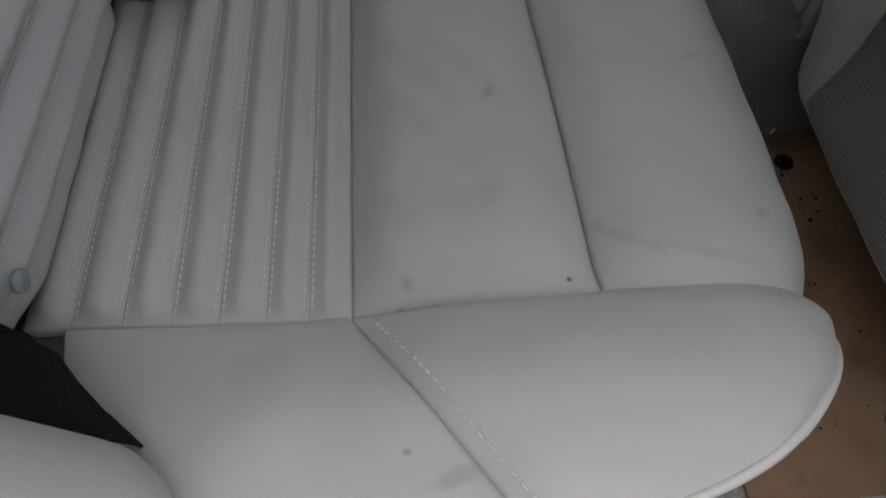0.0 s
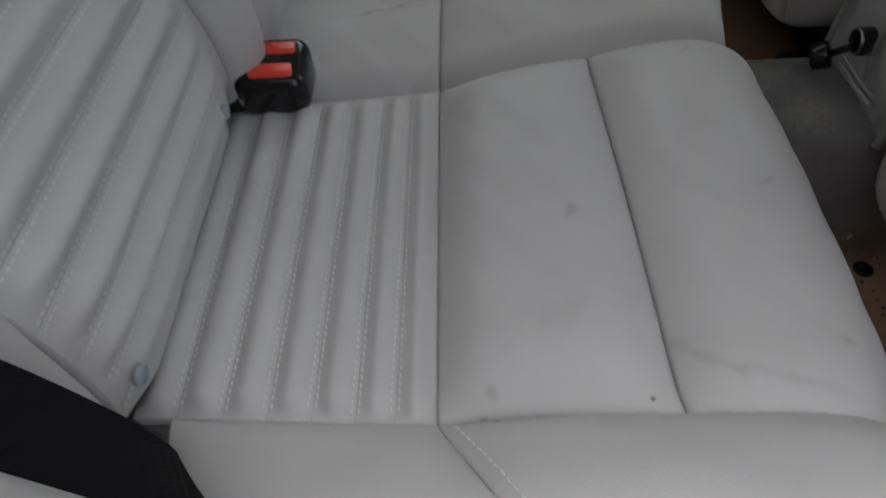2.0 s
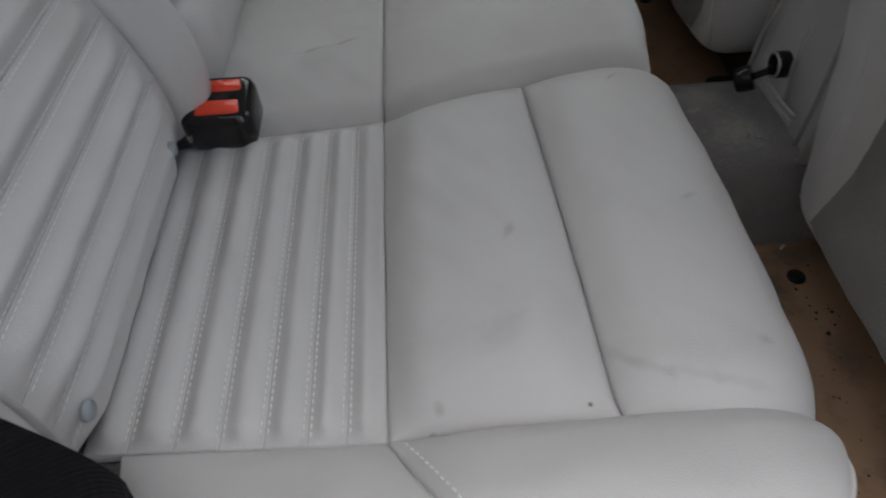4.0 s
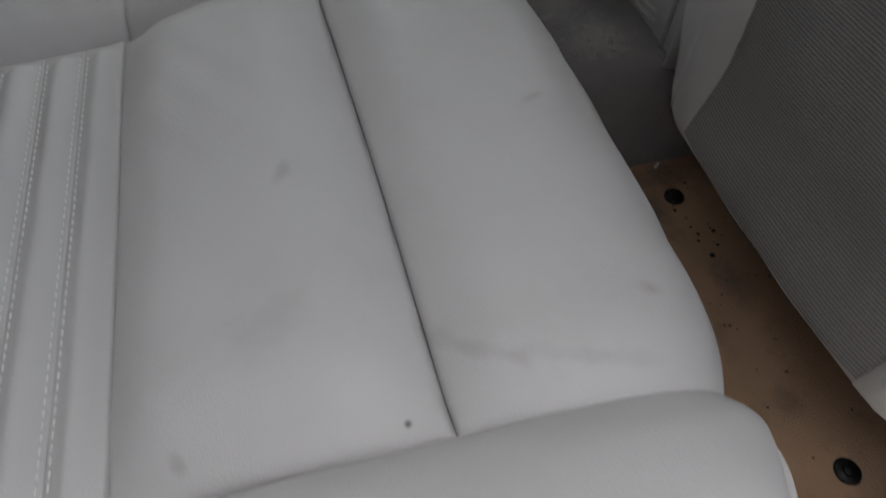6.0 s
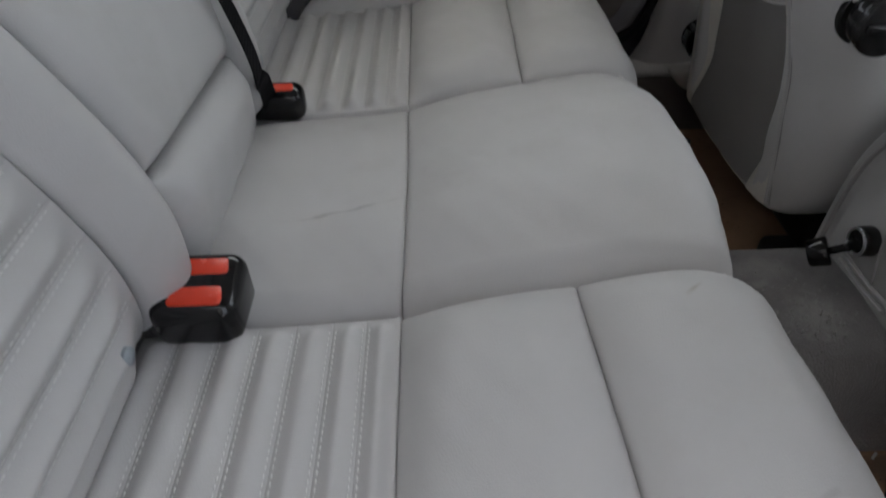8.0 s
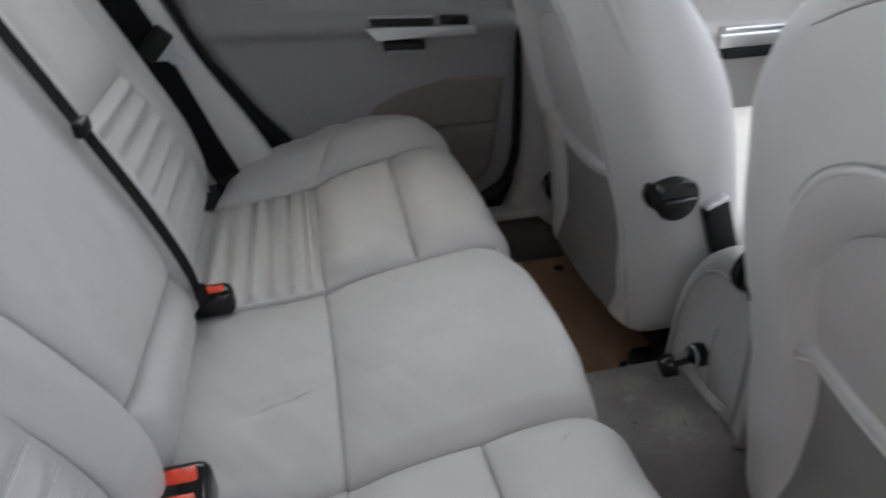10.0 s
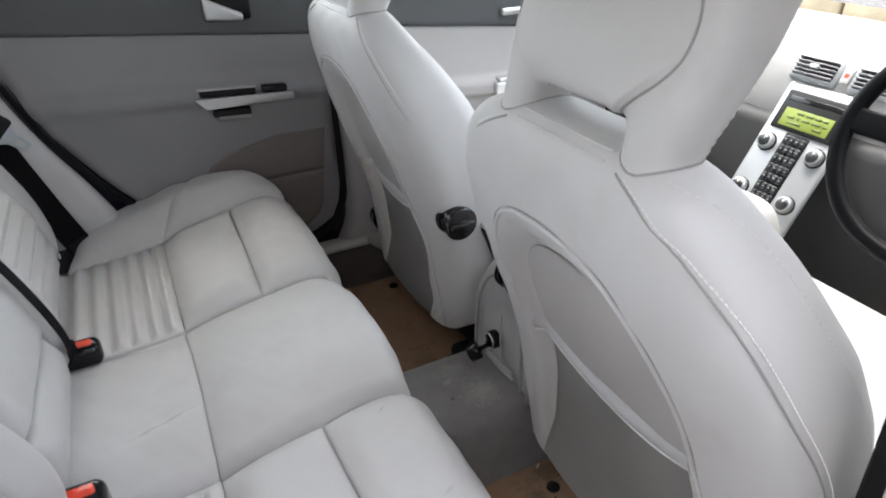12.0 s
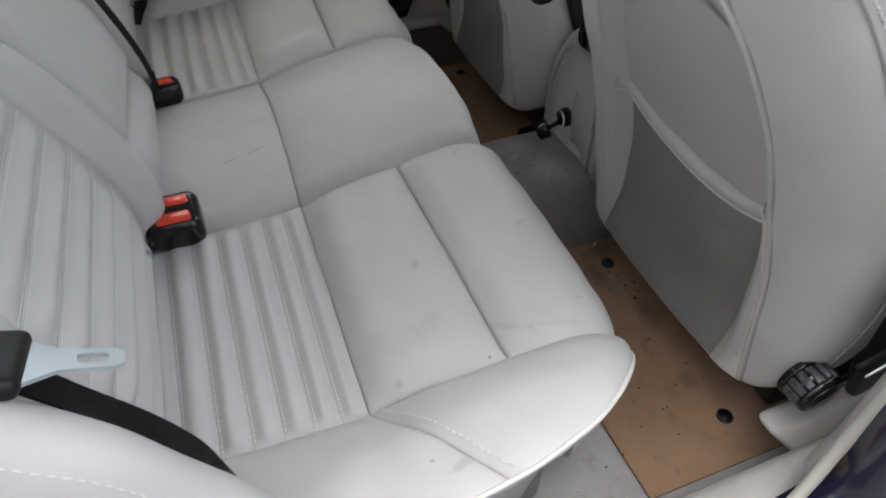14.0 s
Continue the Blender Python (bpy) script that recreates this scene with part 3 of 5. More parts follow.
def backrest_side(s):
    def Y(*pts):
        return [(s * y, h) for y, h in pts]
    def q(*a, **k):
        return quilt(backrest, *a, flip=s < 0, **k)
    thread = []
    top_in = 0.200 if s > 0 else 0.220
    def inner(h):
        return float(np.interp(h, [0.034, 0.335], [0.192, top_in]))
    def outer(h):
        return float(np.interp(h, [0.034, 0.20, 0.335], [0.529, 0.520 if s < 0 else 0.486, 0.470 if s < 0 else 0.450]))
    lines = [0.034 + 0.0334 * k for k in range(10)]
    for k in range(9):
        h0, h1 = lines[k], lines[k + 1]
        me = q(Y((inner(h0), h0), (outer(h0), h0)), Y((inner(h1), h1), (outer(h1), h1)), Y((inner(h0), h0), (inner(h1), h1)), Y((outer(h0), h0), (outer(h1), h1)), 0.0115, 0.0168, nu=50, nv=20, wrinkle=0.0006, groove=0.0, gap=0.0, soft=True, ends=0.050)
        part("rib", me, LEATHER, bench)
        for h, d in ((h0, 0.0027), (h1, -0.0027)):
            ys = np.linspace(inner(h) + 0.006, outer(h) - 0.006, 90)
            P, N, _ = on_surface(backrest, np.stack([s * ys, np.full(90, h + d)], axis=1), 0)
            N = N * np.sign(N[:, 0:1])
            lift = 0.0115 * ease(0.0027 / 0.0168) * ease(np.minimum(ys - inner(h), outer(h) - ys) / 0.050) + 0.0002
            thread.append((P + N * lift[:, None], N))
    tagged(part("stitching", stitches(thread, 0.0062, 0.0046, 0.00045), THREAD, bench), kind="stuff")
    part("upper_panel", q(Y((top_in, 0.3346), (0.37, 0.3346), (outer(0.3346), 0.3346)), Y((0.225, 0.60), (0.37, 0.61), (0.44, 0.60)), Y((top_in, 0.3346), (0.225, 0.60)), Y((outer(0.3346), 0.3346), (0.44, 0.60)), 0.018, 0.05), LEATHER, bench)
    part("outer_bolster", q(Y((0.531, 0.018), (0.625, 0.018)), Y((0.440, 0.60), (0.62, 0.60)), Y((0.531, 0.018), (outer(0.18), 0.18), (outer(0.3346), 0.3346), (0.440, 0.60)), Y((0.625, 0.018), (0.625, 0.30), (0.62, 0.60)), 0.008, 0.03), LEATHER, bench)
    part("inner_bolster", q(Y((0.128, 0.042), (0.190, 0.042)), Y((0.154, 0.341), (top_in + 0.001, 0.343)), Y((0.128, 0.042), (0.129, 0.16), (0.154, 0.341)), Y((0.190, 0.042), (0.193, 0.10), (top_in + 0.001, 0.343)), 0.021, 0.040, flat="t"), LEATHER, bench)
    part("inner_bolster", q(Y((0.154, 0.342), (top_in + 0.001, 0.344)), Y((0.168, 0.60), (0.225, 0.60)), Y((0.154, 0.342), (0.168, 0.60)), Y((top_in + 0.001, 0.344), (0.225, 0.60)), 0.022, 0.035, flat="b"), LEATHER, bench)
    for y in (0.503, 0.243):
        c = backrest(np.array(s * y), np.array(0.084)) + np.array([0.0110, 0, 0])
        button = thing("belt_button", tuple(c), "small round embossed button on the leather backrest", "button", group="backrest buttons")
        part("cap", cyl(c - np.array([0.003, 0, 0]), c + np.array([0.0006, 0, 0]), 0.0075, 0.0068, 20), BUTTON, button)


BUTTON = material("blue_grey_button", (0.36, 0.40, 0.43), 0.4)
backrest_side(-1)
backrest_side(1)
part("armrest", quilt(backrest, [(-0.122, 0.160), (0.122, 0.150)], [(-0.162, 0.60), (0.162, 0.60)], [(-0.122, 0.160), (-0.147, 0.34), (-0.162, 0.60)], [(0.122, 0.150), (0.147, 0.34), (0.162, 0.60)], 0.013, 0.022), LEATHER, bench, "fold-down armrest")
part("lower_panel", quilt(backrest, [(-0.127, 0.0), (0.127, 0.0)], [(-0.127, 0.153), (0.127, 0.143)], [(-0.127, 0.0), (-0.127, 0.153)], [(0.127, 0.0), (0.127, 0.143)], 0.020, 0.03), LEATHER, bench)
core = [Vector(backrest(np.array(0.0), np.array(h)).tolist()) for h in (0.0, 0.62)]
bm = bmesh.new()
bmesh.ops.create_cube(bm, size=1.0)
for v in bm.verts:
    e = core[0].lerp(core[1], v.co.z + 0.5)
    v.co = Vector((e.x - 0.030 * (1.0 if v.co.z > 0 else 0.5) - (0.5 - v.co.x) * 0.11, v.co.y * 1.29, e.z))
part("core", from_bm(bm, False), CARPET, bench)

# ---- floor, tunnel, sills ----
PALE_STAIN = (0.48, 0.47, 0.45)
# the grey carpet with the open door's light put into a paler base; stains kept
FLOOR_CARPET = material("door_lit_grey_carpet", (0.58, 0.565, 0.55), 0.95, grain=0.004, grain_scale=420, bump=0.9, blotch=0.2, blotch_scale=18, dirt=(0.16, 0.13, 0.11), dirt_amount=0.7, dirt_scale=20, sheen=0.3)
TUNNEL_CARPET = marked(CARPET.copy(), [(0.735, -0.035, 0.05, 0.045, 20, PALE_STAIN, 0.55), (0.70, 0.05, 0.06, 0.03, 0, PALE_STAIN, 0.3), (0.676, -0.026, 0.006, 0.005, 0, DARK_MARK, 0.9), (0.69, 0.02, 0.02, 0.01, 30, PALE_STAIN, 0.5), (0.76, 0.05, 0.03, 0.03, 0, DARK_MARK, 0.35)])
solid("floor", rbox(-0.1, 1.75, -0.64, 0.64, -0.03, -0.004, 0.0), FLOOR_CARPET, (0.8, 0, -0.03), "worn grey carpet on the car floor, coloured paler for the door's light", "floor", kind="structure")


def tunnel_ring(x, top):
    pts = [(-0.150, -0.004), (-0.128, 0.03), (-0.112, top - 0.03), (-0.098, top - 0.008), (-0.075, top), (0, top + 0.004), (0.075, top), (0.098, top - 0.008), (0.112, top - 0.03), (0.128, 0.03), (0.150, -0.004)]
    return [(x, y, z) for y, z in pts]


solid("floor_tunnel", loft([tunnel_ring(x, 0.125) for x in (0.40, 0.6, 0.8, 1.0, 1.6)]), TUNNEL_CARPET, (0.8, 0, 0), "stained grey carpet over the centre tunnel", "carpet", kind="structure")


MAT_STAINED = marked(MAT_BROWN.copy(), [(0.76, -0.22, 0.03, 0.06, 10, DARK_MARK, 0.55), (0.80, -0.34, 0.03, 0.05, 0, DARK_MARK, 0.45), (0.72, -0.30, 0.02, 0.04, 30, DARK_MARK, 0.3), (0.80, -0.17, 0.05, 0.03, 0, DARK_MARK, 0.5), (0.66, -0.42, 0.03, 0.02, 20, DARK_MARK, 0.25), (0.78, -0.48, 0.02, 0.03, 0, DARK_MARK, 0.3), (0.74, 0.22, 0.04, 0.05, 0, DARK_MARK, 0.3)])


def floor_mat(s):
    y0, y1 = 0.145, 0.626
    m = thing("floor_mat", (0.7, s * 0.38, 0), "brown worn floor mat with black fixing studs", "floor mat", group="floor mats")
    pts = [(0.60, y0), (0.612, y1 - 0.003), (0.615, y1), (0.97, y1), (0.99, y1 - 0.03), (0.99, y0)]
    bm = bmesh.new()
    f = bm.faces.new([bm.verts.new((x, s * y, -0.002)) for x, y in pts])
    r = bmesh.ops.extrude_face_region(bm, geom=[f])
    for v in [g for g in r["geom"] if isinstance(g, bmesh.types.BMVert)]:
        v.co.z = 0.004
    bmesh.ops.recalc_face_normals(bm, faces=bm.faces)
    part("mat", from_bm(bm, False), MAT_STAINED, m)
    for x, y in ((0.795, 0.206), (0.795, 0.556)):
        stud = part("stud", join(cyl((x, s * y, 0.003), (x, s * y, 0.007), 0.0135, 0.0115, 24), cyl((x, s * y, 0.007), (x, s * y, 0.009), 0.006, 0.005, 16)), BLACK, m, "black plastic fixing stud")
    return m


floor_mat(-1)
floor_mat(1)


def sill(s, name):
    prof = [(0.60, -0.01), (0.612, 0.03), (0.625, 0.09), (0.632, 0.118), (0.645, 0.130), (0.672, 0.130), (0.690, 0.118), (0.70, 0.05), (0.70, -0.02)]
    shift = 0.032 if s < 0 else 0.0
    if s > 0:
        side = [(0.598, -0.01), (0.610, 0.03), (0.623, 0.09), (0.629, 0.112), (0.700, 0.112), (0.70, -0.02)]
        solid("sill_carpet", loft([[(x, y, z) for y, z in side] for x in np.linspace(-0.1, 1.7, 10)]), DARK_CARPET, (0.8, 0.62, 0), "dark brown-grey carpet below the sill trim", "carpet", kind="structure")
        prof = [(0.628, 0.113), (0.634, 0.124), (0.645, 0.130), (0.672, 0.130), (0.690, 0.118), (0.692, 0.113)]
    rings = [[(x, s * (y + shift), z - shift * 0.4) for y, z in prof] for x in np.linspace(-0.1, 1.7, 10)]
    me = loft(rings)
    solid(name, me, SILL, (0.8, s * 0.65, 0), "pale grey plastic door sill trim", "sill trim", kind="structure")


DARK_CARPET = material("dark_carpet", (0.11, 0.092, 0.085), 0.95, grain=0.004, grain_scale=420, bump=0.9, blotch=0.25, blotch_scale=30, sheen=0.2)
SILL = material("pale_sill_plastic", (0.46, 0.44, 0.42), 0.5, blotch=0.08, dirt=(0.25, 0.22, 0.19), dirt_amount=0.5, dirt_scale=16)
sill(1, "sill_far")
sill(-1, "sill_near")


# ---- front seats ----
SEAT_Y = 0.373
SPINE = np.array([
    # z, rear x, front x, half width
    (0.105, 0.775, 0.850, 0.150), (0.117, 0.760, 0.875, 0.200), (0.16, 0.756, 0.945, 0.230), (0.24, 0.748, 0.950, 0.243), (0.33, 0.737, 0.935, 0.249), (0.43, 0.706, 0.915, 0.250), (0.52, 0.668, 0.885, 0.246),
    (0.60, 0.630, 0.838, 0.236), (0.66, 0.606, 0.790, 0.222), (0.71, 0.594, 0.748, 0.203), (0.75, 0.592, 0.712, 0.180), (0.775, 0.598, 0.692, 0.155), (0.790, 0.611, 0.680, 0.120), (0.797, 0.632, 0.665, 0.070)])
FINE = smooth_line(SPINE, 400)


def seat_ring(k, n=200, inner=0.0):
    """inner: how much farther the side towards the tunnel reaches at mid height."""
    z, xr, xf, w = FINE[k]
    th = np.linspace(-math.pi, math.pi, 1600)
    e = 2 / 3.6
    cx, cy = np.cos(th), np.sin(th)
    X = (xr + xf) / 2 - (xf - xr) / 2 * np.sign(cx) * np.abs(cx) ** e
    Y = w * np.sign(cy) * np.abs(cy) ** e
    Y = np.where(Y < 0, Y * (1 + inner * math.exp(-((z - 0.43) / 0.25) ** 2)), Y)
    t = np.concatenate([[0], np.cumsum(np.hypot(np.diff(X), np.diff(Y)))])
    q = np.linspace(0, t[-1], n, endpoint=False)
    return np.stack([np.interp(q, t, X), np.interp(q, t, Y), np.full(n, z)], axis=1)


def arch(y, z, half, top, start=0.45, p=2.7):
    return (np.abs(y) / half) ** p + (np.maximum(z - start, 0) / (top - start)) ** p


def hollow(y, z):
    """How deep the board of the seat's rear lies behind the padded rim."""
    fo, fi = arch(y, z, 0.150, 0.690), arch(y, z, 0.133, 0.634)
    t = np.where(fo >= 1, 0, np.where(fi <= 1, 1, (1 - fo) / ((1 - fo) + np.maximum(fi - 1, 0) + 1e-9)))
    return 0.029 * ease(t) * ease((z - 0.10) / 0.12)


def seat_point(y, z, lift=0.0):
    """A point of the seat's rear side at y from its middle."""
    k = np.interp(z, FINE[:, 0], np.arange(400))
    row = [np.interp(k, np.arange(400), FINE[:, c]) for c in range(4)]
    w, d = row[3], (row[2] - row[1]) / 2
    f = np.clip(1 - (np.abs(y) / w) ** 3.6, 0, 1) ** (1 / 3.6)
    x = row[1] + d - d * f + hollow(y, z) - lift
    return np.stack([x, y + 0 * z, z + 0 * y], axis=-1)


def seat_wrap(z, q, lift=0.0):
    """A point at the height z and the share q of the way from the rear's middle round the outer side to the front's middle."""
    k = int(np.clip(np.interp(z, FINE[:, 0], np.arange(400)), 0, 399))
    r = seat_ring(k, 400)
    p = np.array([np.interp((200 + 200 * q), np.arange(400), r[:, c]) for c in range(3)])
    c = np.array([(FINE[k, 1] + FINE[k, 2]) / 2, 0, FINE[k, 0]])
    n = (p - c) / np.linalg.norm(p - c)
    return p + n * lift, n


def front_seat(s, label):
    """s = -1: the driver's. y of the seat's own plan points outward on both."""
    seat = thing("front_seat", (0.9, s * SEAT_Y, 0), label, "car seat", group="front seats")
    def fuller(y, z):
        # the driver's backrest bulges towards the console low down
        return y - (0.028 * ease((-y - 0.02) / 0.14) * ease((0.66 - z) / 0.20) if s < 0 else 0)
    def upright(z):
        # the passenger's backrest is set a little steeper
        return 0.030 * ease((z - 0.42) / 0.30) if s > 0 else 0 * z
    def place(P):
        P = np.array(P, float).copy()
        P[..., 0] += upright(P[..., 2])
        P[..., 1] = s * (SEAT_Y + fuller(P[..., 1], P[..., 2]))
        return P
    def turn(me):
        bm = bmesh.new()
        bm.from_mesh(me)
        for v in bm.verts:
            v.co.x += float(upright(v.co.z))
            v.co.y = s * (SEAT_Y + float(fuller(v.co.y, v.co.z)))
        if s < 0:
            bmesh.ops.reverse_faces(bm, faces=bm.faces)
        out = bpy.data.meshes.new("mesh")
        bm.to_mesh(out)
        bm.free()
        return out
    rings = []
    for k in np.unique(np.concatenate([np.arange(0, 400, 3), [399]])):
        r = seat_ring(k, 200, 0.10 if s < 0 else 0.02)
        rear = r[:, 0] < (FINE[k, 1] + FINE[k, 2]) / 2
        r[:, 0] += np.where(rear, hollow(r[:, 1], r[:, 2]), 0)
        r[:, 0] += ripple(r, 0.12, 0.0012)
        rings.append([tuple(p) for p in r])
    part("backrest", turn(loft(rings)), LEATHER, seat)
    # padded rim: cord on the outer arch, crease on the inner one
    def arch_line(half, top, lift, low=0.124, n=120):
        zs, ys = [], []
        for a in np.linspace(0, math.pi, n):
            c, d = math.cos(a), math.sin(a)
            ys.append(half * np.sign(c) * abs(c) ** (2 / 2.7))
            zs.append(0.45 + (top - 0.45) * abs(d) ** (2 / 2.7))
        down = np.linspace(low, 0.448, 40)
        wide = half * (1.2 if low < 0.3 else 1.0)
        ys = np.concatenate([np.interp(down, [low, 0.448], [wide, half]), ys, np.interp(down[::-1], [low, 0.448], [-wide, -half])])
        zs = np.concatenate([down, zs, down[::-1]])
        return seat_point(ys, zs, lift)
    part("rim_cord", tube(place(arch_line(0.150, 0.690, 0.0005)), 0.0030), LEATHER, seat)
    part("seam", tube(place(arch_line(0.1545, 0.6945, 0.0004)), 0.0009), SEAM_GREY, seat)
    part("seam", tube(place(arch_line(0.1325, 0.634, 0.0022, 0.40)), 0.0009), SEAM_GREY, seat)
    board_y, board_z = np.meshgrid(np.linspace(-1, 1, 40), np.linspace(0.40, 0.630, 40), indexing="ij")
    half = 0.134 * np.clip(1 - (np.maximum(board_z - 0.45, 0) / (0.632 - 0.45)) ** 2.7, 0, 1) ** (1 / 2.7)
    P = seat_point(board_y * half, board_z, 0.0035)
    part("back_board", sheet(place(P) if s > 0 else place(P)[::-1]), POCKET_PANEL, seat, "smooth grey board")
    # net pocket with a padded upper band
    u, v = np.meshgrid(np.linspace(-1, 1, 50), np.linspace(0, 1, 40), indexing="ij")
    zt = 0.414 - 0.032 * (1 - u ** 2) - 0.004 * u
    zb = 0.125 + 0 * u
    z = zb + (zt - zb) * v
    hw = 0.138 - 0.006 * v
    belly = 0.009 * (1 - u ** 4) * np.sin(math.pi * np.clip(0.15 + 0.85 * v, 0, 1)) ** 0.7
    P = seat_point(u * hw, z, 0.003) - np.stack([belly, 0 * u, 0 * u], axis=-1)
    part("net_pocket", sheet(place(P) if s > 0 else place(P)[::-1]), NET, seat, "fine grey netting pocket")
    uu = np.linspace(-1, 1, 60)
    zt = 0.414 - 0.032 * (1 - uu ** 2) - 0.004 * uu
    band = []
    for a in np.linspace(0, 2 * math.pi, 12, endpoint=False):
        P = seat_point(uu * 0.1415, zt + 0.0125 * math.sin(a), (0.004 + 0.005 * math.cos(a)) * (1 - 0.9 * max(0, math.sin(a)))) - np.stack([0.004 * (1 - uu ** 4) * (1 - max(0, math.sin(a))), 0 * uu, 0 * uu], axis=-1)
        band.append(place(P))
    rings = [[tuple(b[i]) for b in band] for i in range(60)]
    part("pocket_band", loft(rings if s < 0 else [r[::-1] for r in rings]), LEATHER_TRIM, seat, "padded band along the pocket")
    P = place(seat_point(uu * 0.1415, zt - 0.013, 0.006)) - np.stack([0.004 * (1 - uu ** 4), 0 * uu, 0 * uu], axis=-1)
    part("pocket_welt", tube(P, 0.0016), PIPING, seat)
    for t in ((1,) if s < 0 else (-1, 1)):
        v = np.linspace(0, 1, 30)
        zz = 0.12 + 0.303 * v
        P0 = seat_point(t * (0.134 - 0.012 * v), zz, 0.0055)
        P1 = seat_point(t * (0.183 - 0.036 * v), zz, 0.003)
        Pm = (P0 + P1) / 2 - [0.003, 0, 0]
        G = np.stack([P0 + [0.008, 0, 0], P0, Pm, P1, P1 + [0.008, 0, 0]], axis=0)
        part("side_strip", sheet(place(G) if (s > 0) == (t > 0) else place(G)[::-1]), STRIP, seat, "soiled pale side strip")
    # stitched seams down the wings
    for t in (1, -1):
        path = smooth_line([(0.781, 0.243), (0.772, 0.275), (0.755, 0.318), (0.741, 0.358), (0.711, 0.389), (0.668, 0.410), (0.590, 0.424), (0.473, 0.456), (0.36, 0.470), (0.20, 0.45)], 110)
        if s > 0 and t < 0:
            path = smooth_line([(0.785, 0.37), (0.74, 0.375), (0.64, 0.398), (0.59, 0.420), (0.52, 0.450), (0.44, 0.500), (0.36, 0.53)], 110)
        pts, nrm = [], []
        for z, q in path:
            p, n = seat_wrap(z, q, 0.0008)
            p, n = p.copy(), n.copy()
            p[1] *= t
            n[1] *= t * s
            pts.append(p)
            nrm.append(n)
        part("seam", tube(place(pts), 0.0012), SEAM_GREY, seat)
        pts2 = []
        for z, q in path:
            p, n = seat_wrap(z, q + 0.017, 0.0016)
            p = p.copy()
            p[1] *= t
            pts2.append(p)
        tagged(part("stitching", stitches([(place(pts2), nrm)], 0.0060, 0.0048, 0.0010), THREAD, seat), kind="stuff")
        if t < 0:
            continue
        pts3, nrm3 = [], []
        for z, q in smooth_line([(0.788, 0.40), (0.775, 0.482), (0.752, 0.526), (0.720, 0.545), (0.680, 0.552), (0.60, 0.565), (0.50, 0.575)], 60):
            p, n = seat_wrap(z, q, 0.0006)
            p, n = p.copy(), n.copy()
            p[1] *= t
            n[1] *= t * s
            pts3.append(p)
            nrm3.append(n)
        tagged(part("stitching", stitches([(place(pts3), nrm3)], 0.008, 0.004, 0.0004), THREAD, seat), kind="stuff")
    # fold across the top, between the headrest's legs
    for zz, reach in ((0.7850, 0.205), (0.7915, 0.25)):
        over = []
        for q in np.linspace(-reach, reach, 60):
            p, n = seat_wrap(zz, abs(q), 0.0003)
            over.append(p * [1, -1 if q < 0 else 1, 1])
        part("seam", tube(place(over), 0.0014), LEATHER, seat)
    # headrest: one padded arch on two broad legs
    outer = smooth_line([(0.117, 0.760), (0.119, 0.80), (0.127, 0.85), (0.130, 0.90), (0.122, 0.955), (0.085, 0.998), (0.0, 1.010)], 44)
    inner = smooth_line([(0.066, 0.760), (0.065, 0.798), (0.063, 0.809), (0.056, 0.815), (0.040, 0.818), (0.018, 0.818), (0.0, 0.818)], 44)
    thick = np.interp(np.linspace(0, 1, 44), [0, 0.15, 0.45, 1], [0.032, 0.035, 0.045, 0.050])
    outer = np.vstack([outer, (outer * [-1, 1])[::-1][1:]])
    inner = np.vstack([inner, (inner * [-1, 1])[::-1][1:]])
    thick = np.concatenate([thick, thick[::-1][1:]])
    count = len(outer)
    steps = np.arange(count)
    # the pad's seam, as (place along the arch, angle round the section): from the opening round its lower corner and up
    edge = smooth_line([(24.5, 1.06), (22.0, 1.25), (19.4, 1.43), (18.2, 1.52), (19.2, 1.57), (21.5, 1.585), (25, 1.58), (32, 1.56), (43, 1.55)], 90)
    turning = int(np.argmin(edge[:, 0]))
    def padded(i, a):
        """How far inside the pad's seam a point lies: 0 outside, 1 well inside."""
        i, a = min(i, count - 1 - i), a / math.pi
        if a <= 1.0 or i <= edge[turning, 0]:
            return 0.0
        low = float(np.interp(-i, -edge[:turning, 0], edge[:turning, 1])) if i < 24.5 else 0.9
        high = float(np.interp(i, edge[turning:, 0], edge[turning:, 1]))
        return float(ease(min(a - low, high - a) / 0.12))
    def head_point(i, a, lift=0.0):
        o, n_ = (np.array([np.interp(i, steps, c[:, 0]), np.interp(i, steps, c[:, 1])]) for c in (outer, inner))
        dep = float(np.interp(i, steps, thick))
        c, d = math.cos(a), math.sin(a)
        k = float(np.interp(min(i, count - 1 - i), [6, 24], [0.86, 0.62]))
        c, d = np.sign(c) * abs(c) ** k, np.sign(d) * abs(d) ** k
        yy, zz = (o + n_) / 2 + (o - n_) / 2 * c
        return (0.641 + 0.37 * float(np.clip(zz - 0.785, -0.02, 0.16)) + dep * d - 0.008 * padded(i, a) - lift, yy, zz)
    rings = [[head_point(i, a) for a in np.linspace(0, 2 * math.pi, 96, endpoint=False)][::-1] for i in np.linspace(0, count - 1, 2 * count - 1)]
    head = part("headrest", turn(loft(rings)), LEATHER, seat, "padded arched headrest with an opening")
    def above(p):
        """Whether a point clears the backrest's rounded top."""
        _, xr, xf, w = (np.interp(p[2], FINE[:, 0], FINE[:, c]) for c in range(4))
        return p[2] > FINE[-1, 0] or (abs(p[0] - (xr + xf) / 2) / ((xf - xr) / 2)) ** 3.6 + (abs(p[1]) / w) ** 3.6 > 1
    for flip in (False, True):
        ring = []
        for a in np.linspace(0, 2 * math.pi, 64, endpoint=False):
            reach = [head_point(count - 1 - i if flip else i, a) for i in np.linspace(0, 14, 57)]
            ring.append(next((p for p in reach if above(p)), reach[-1]))
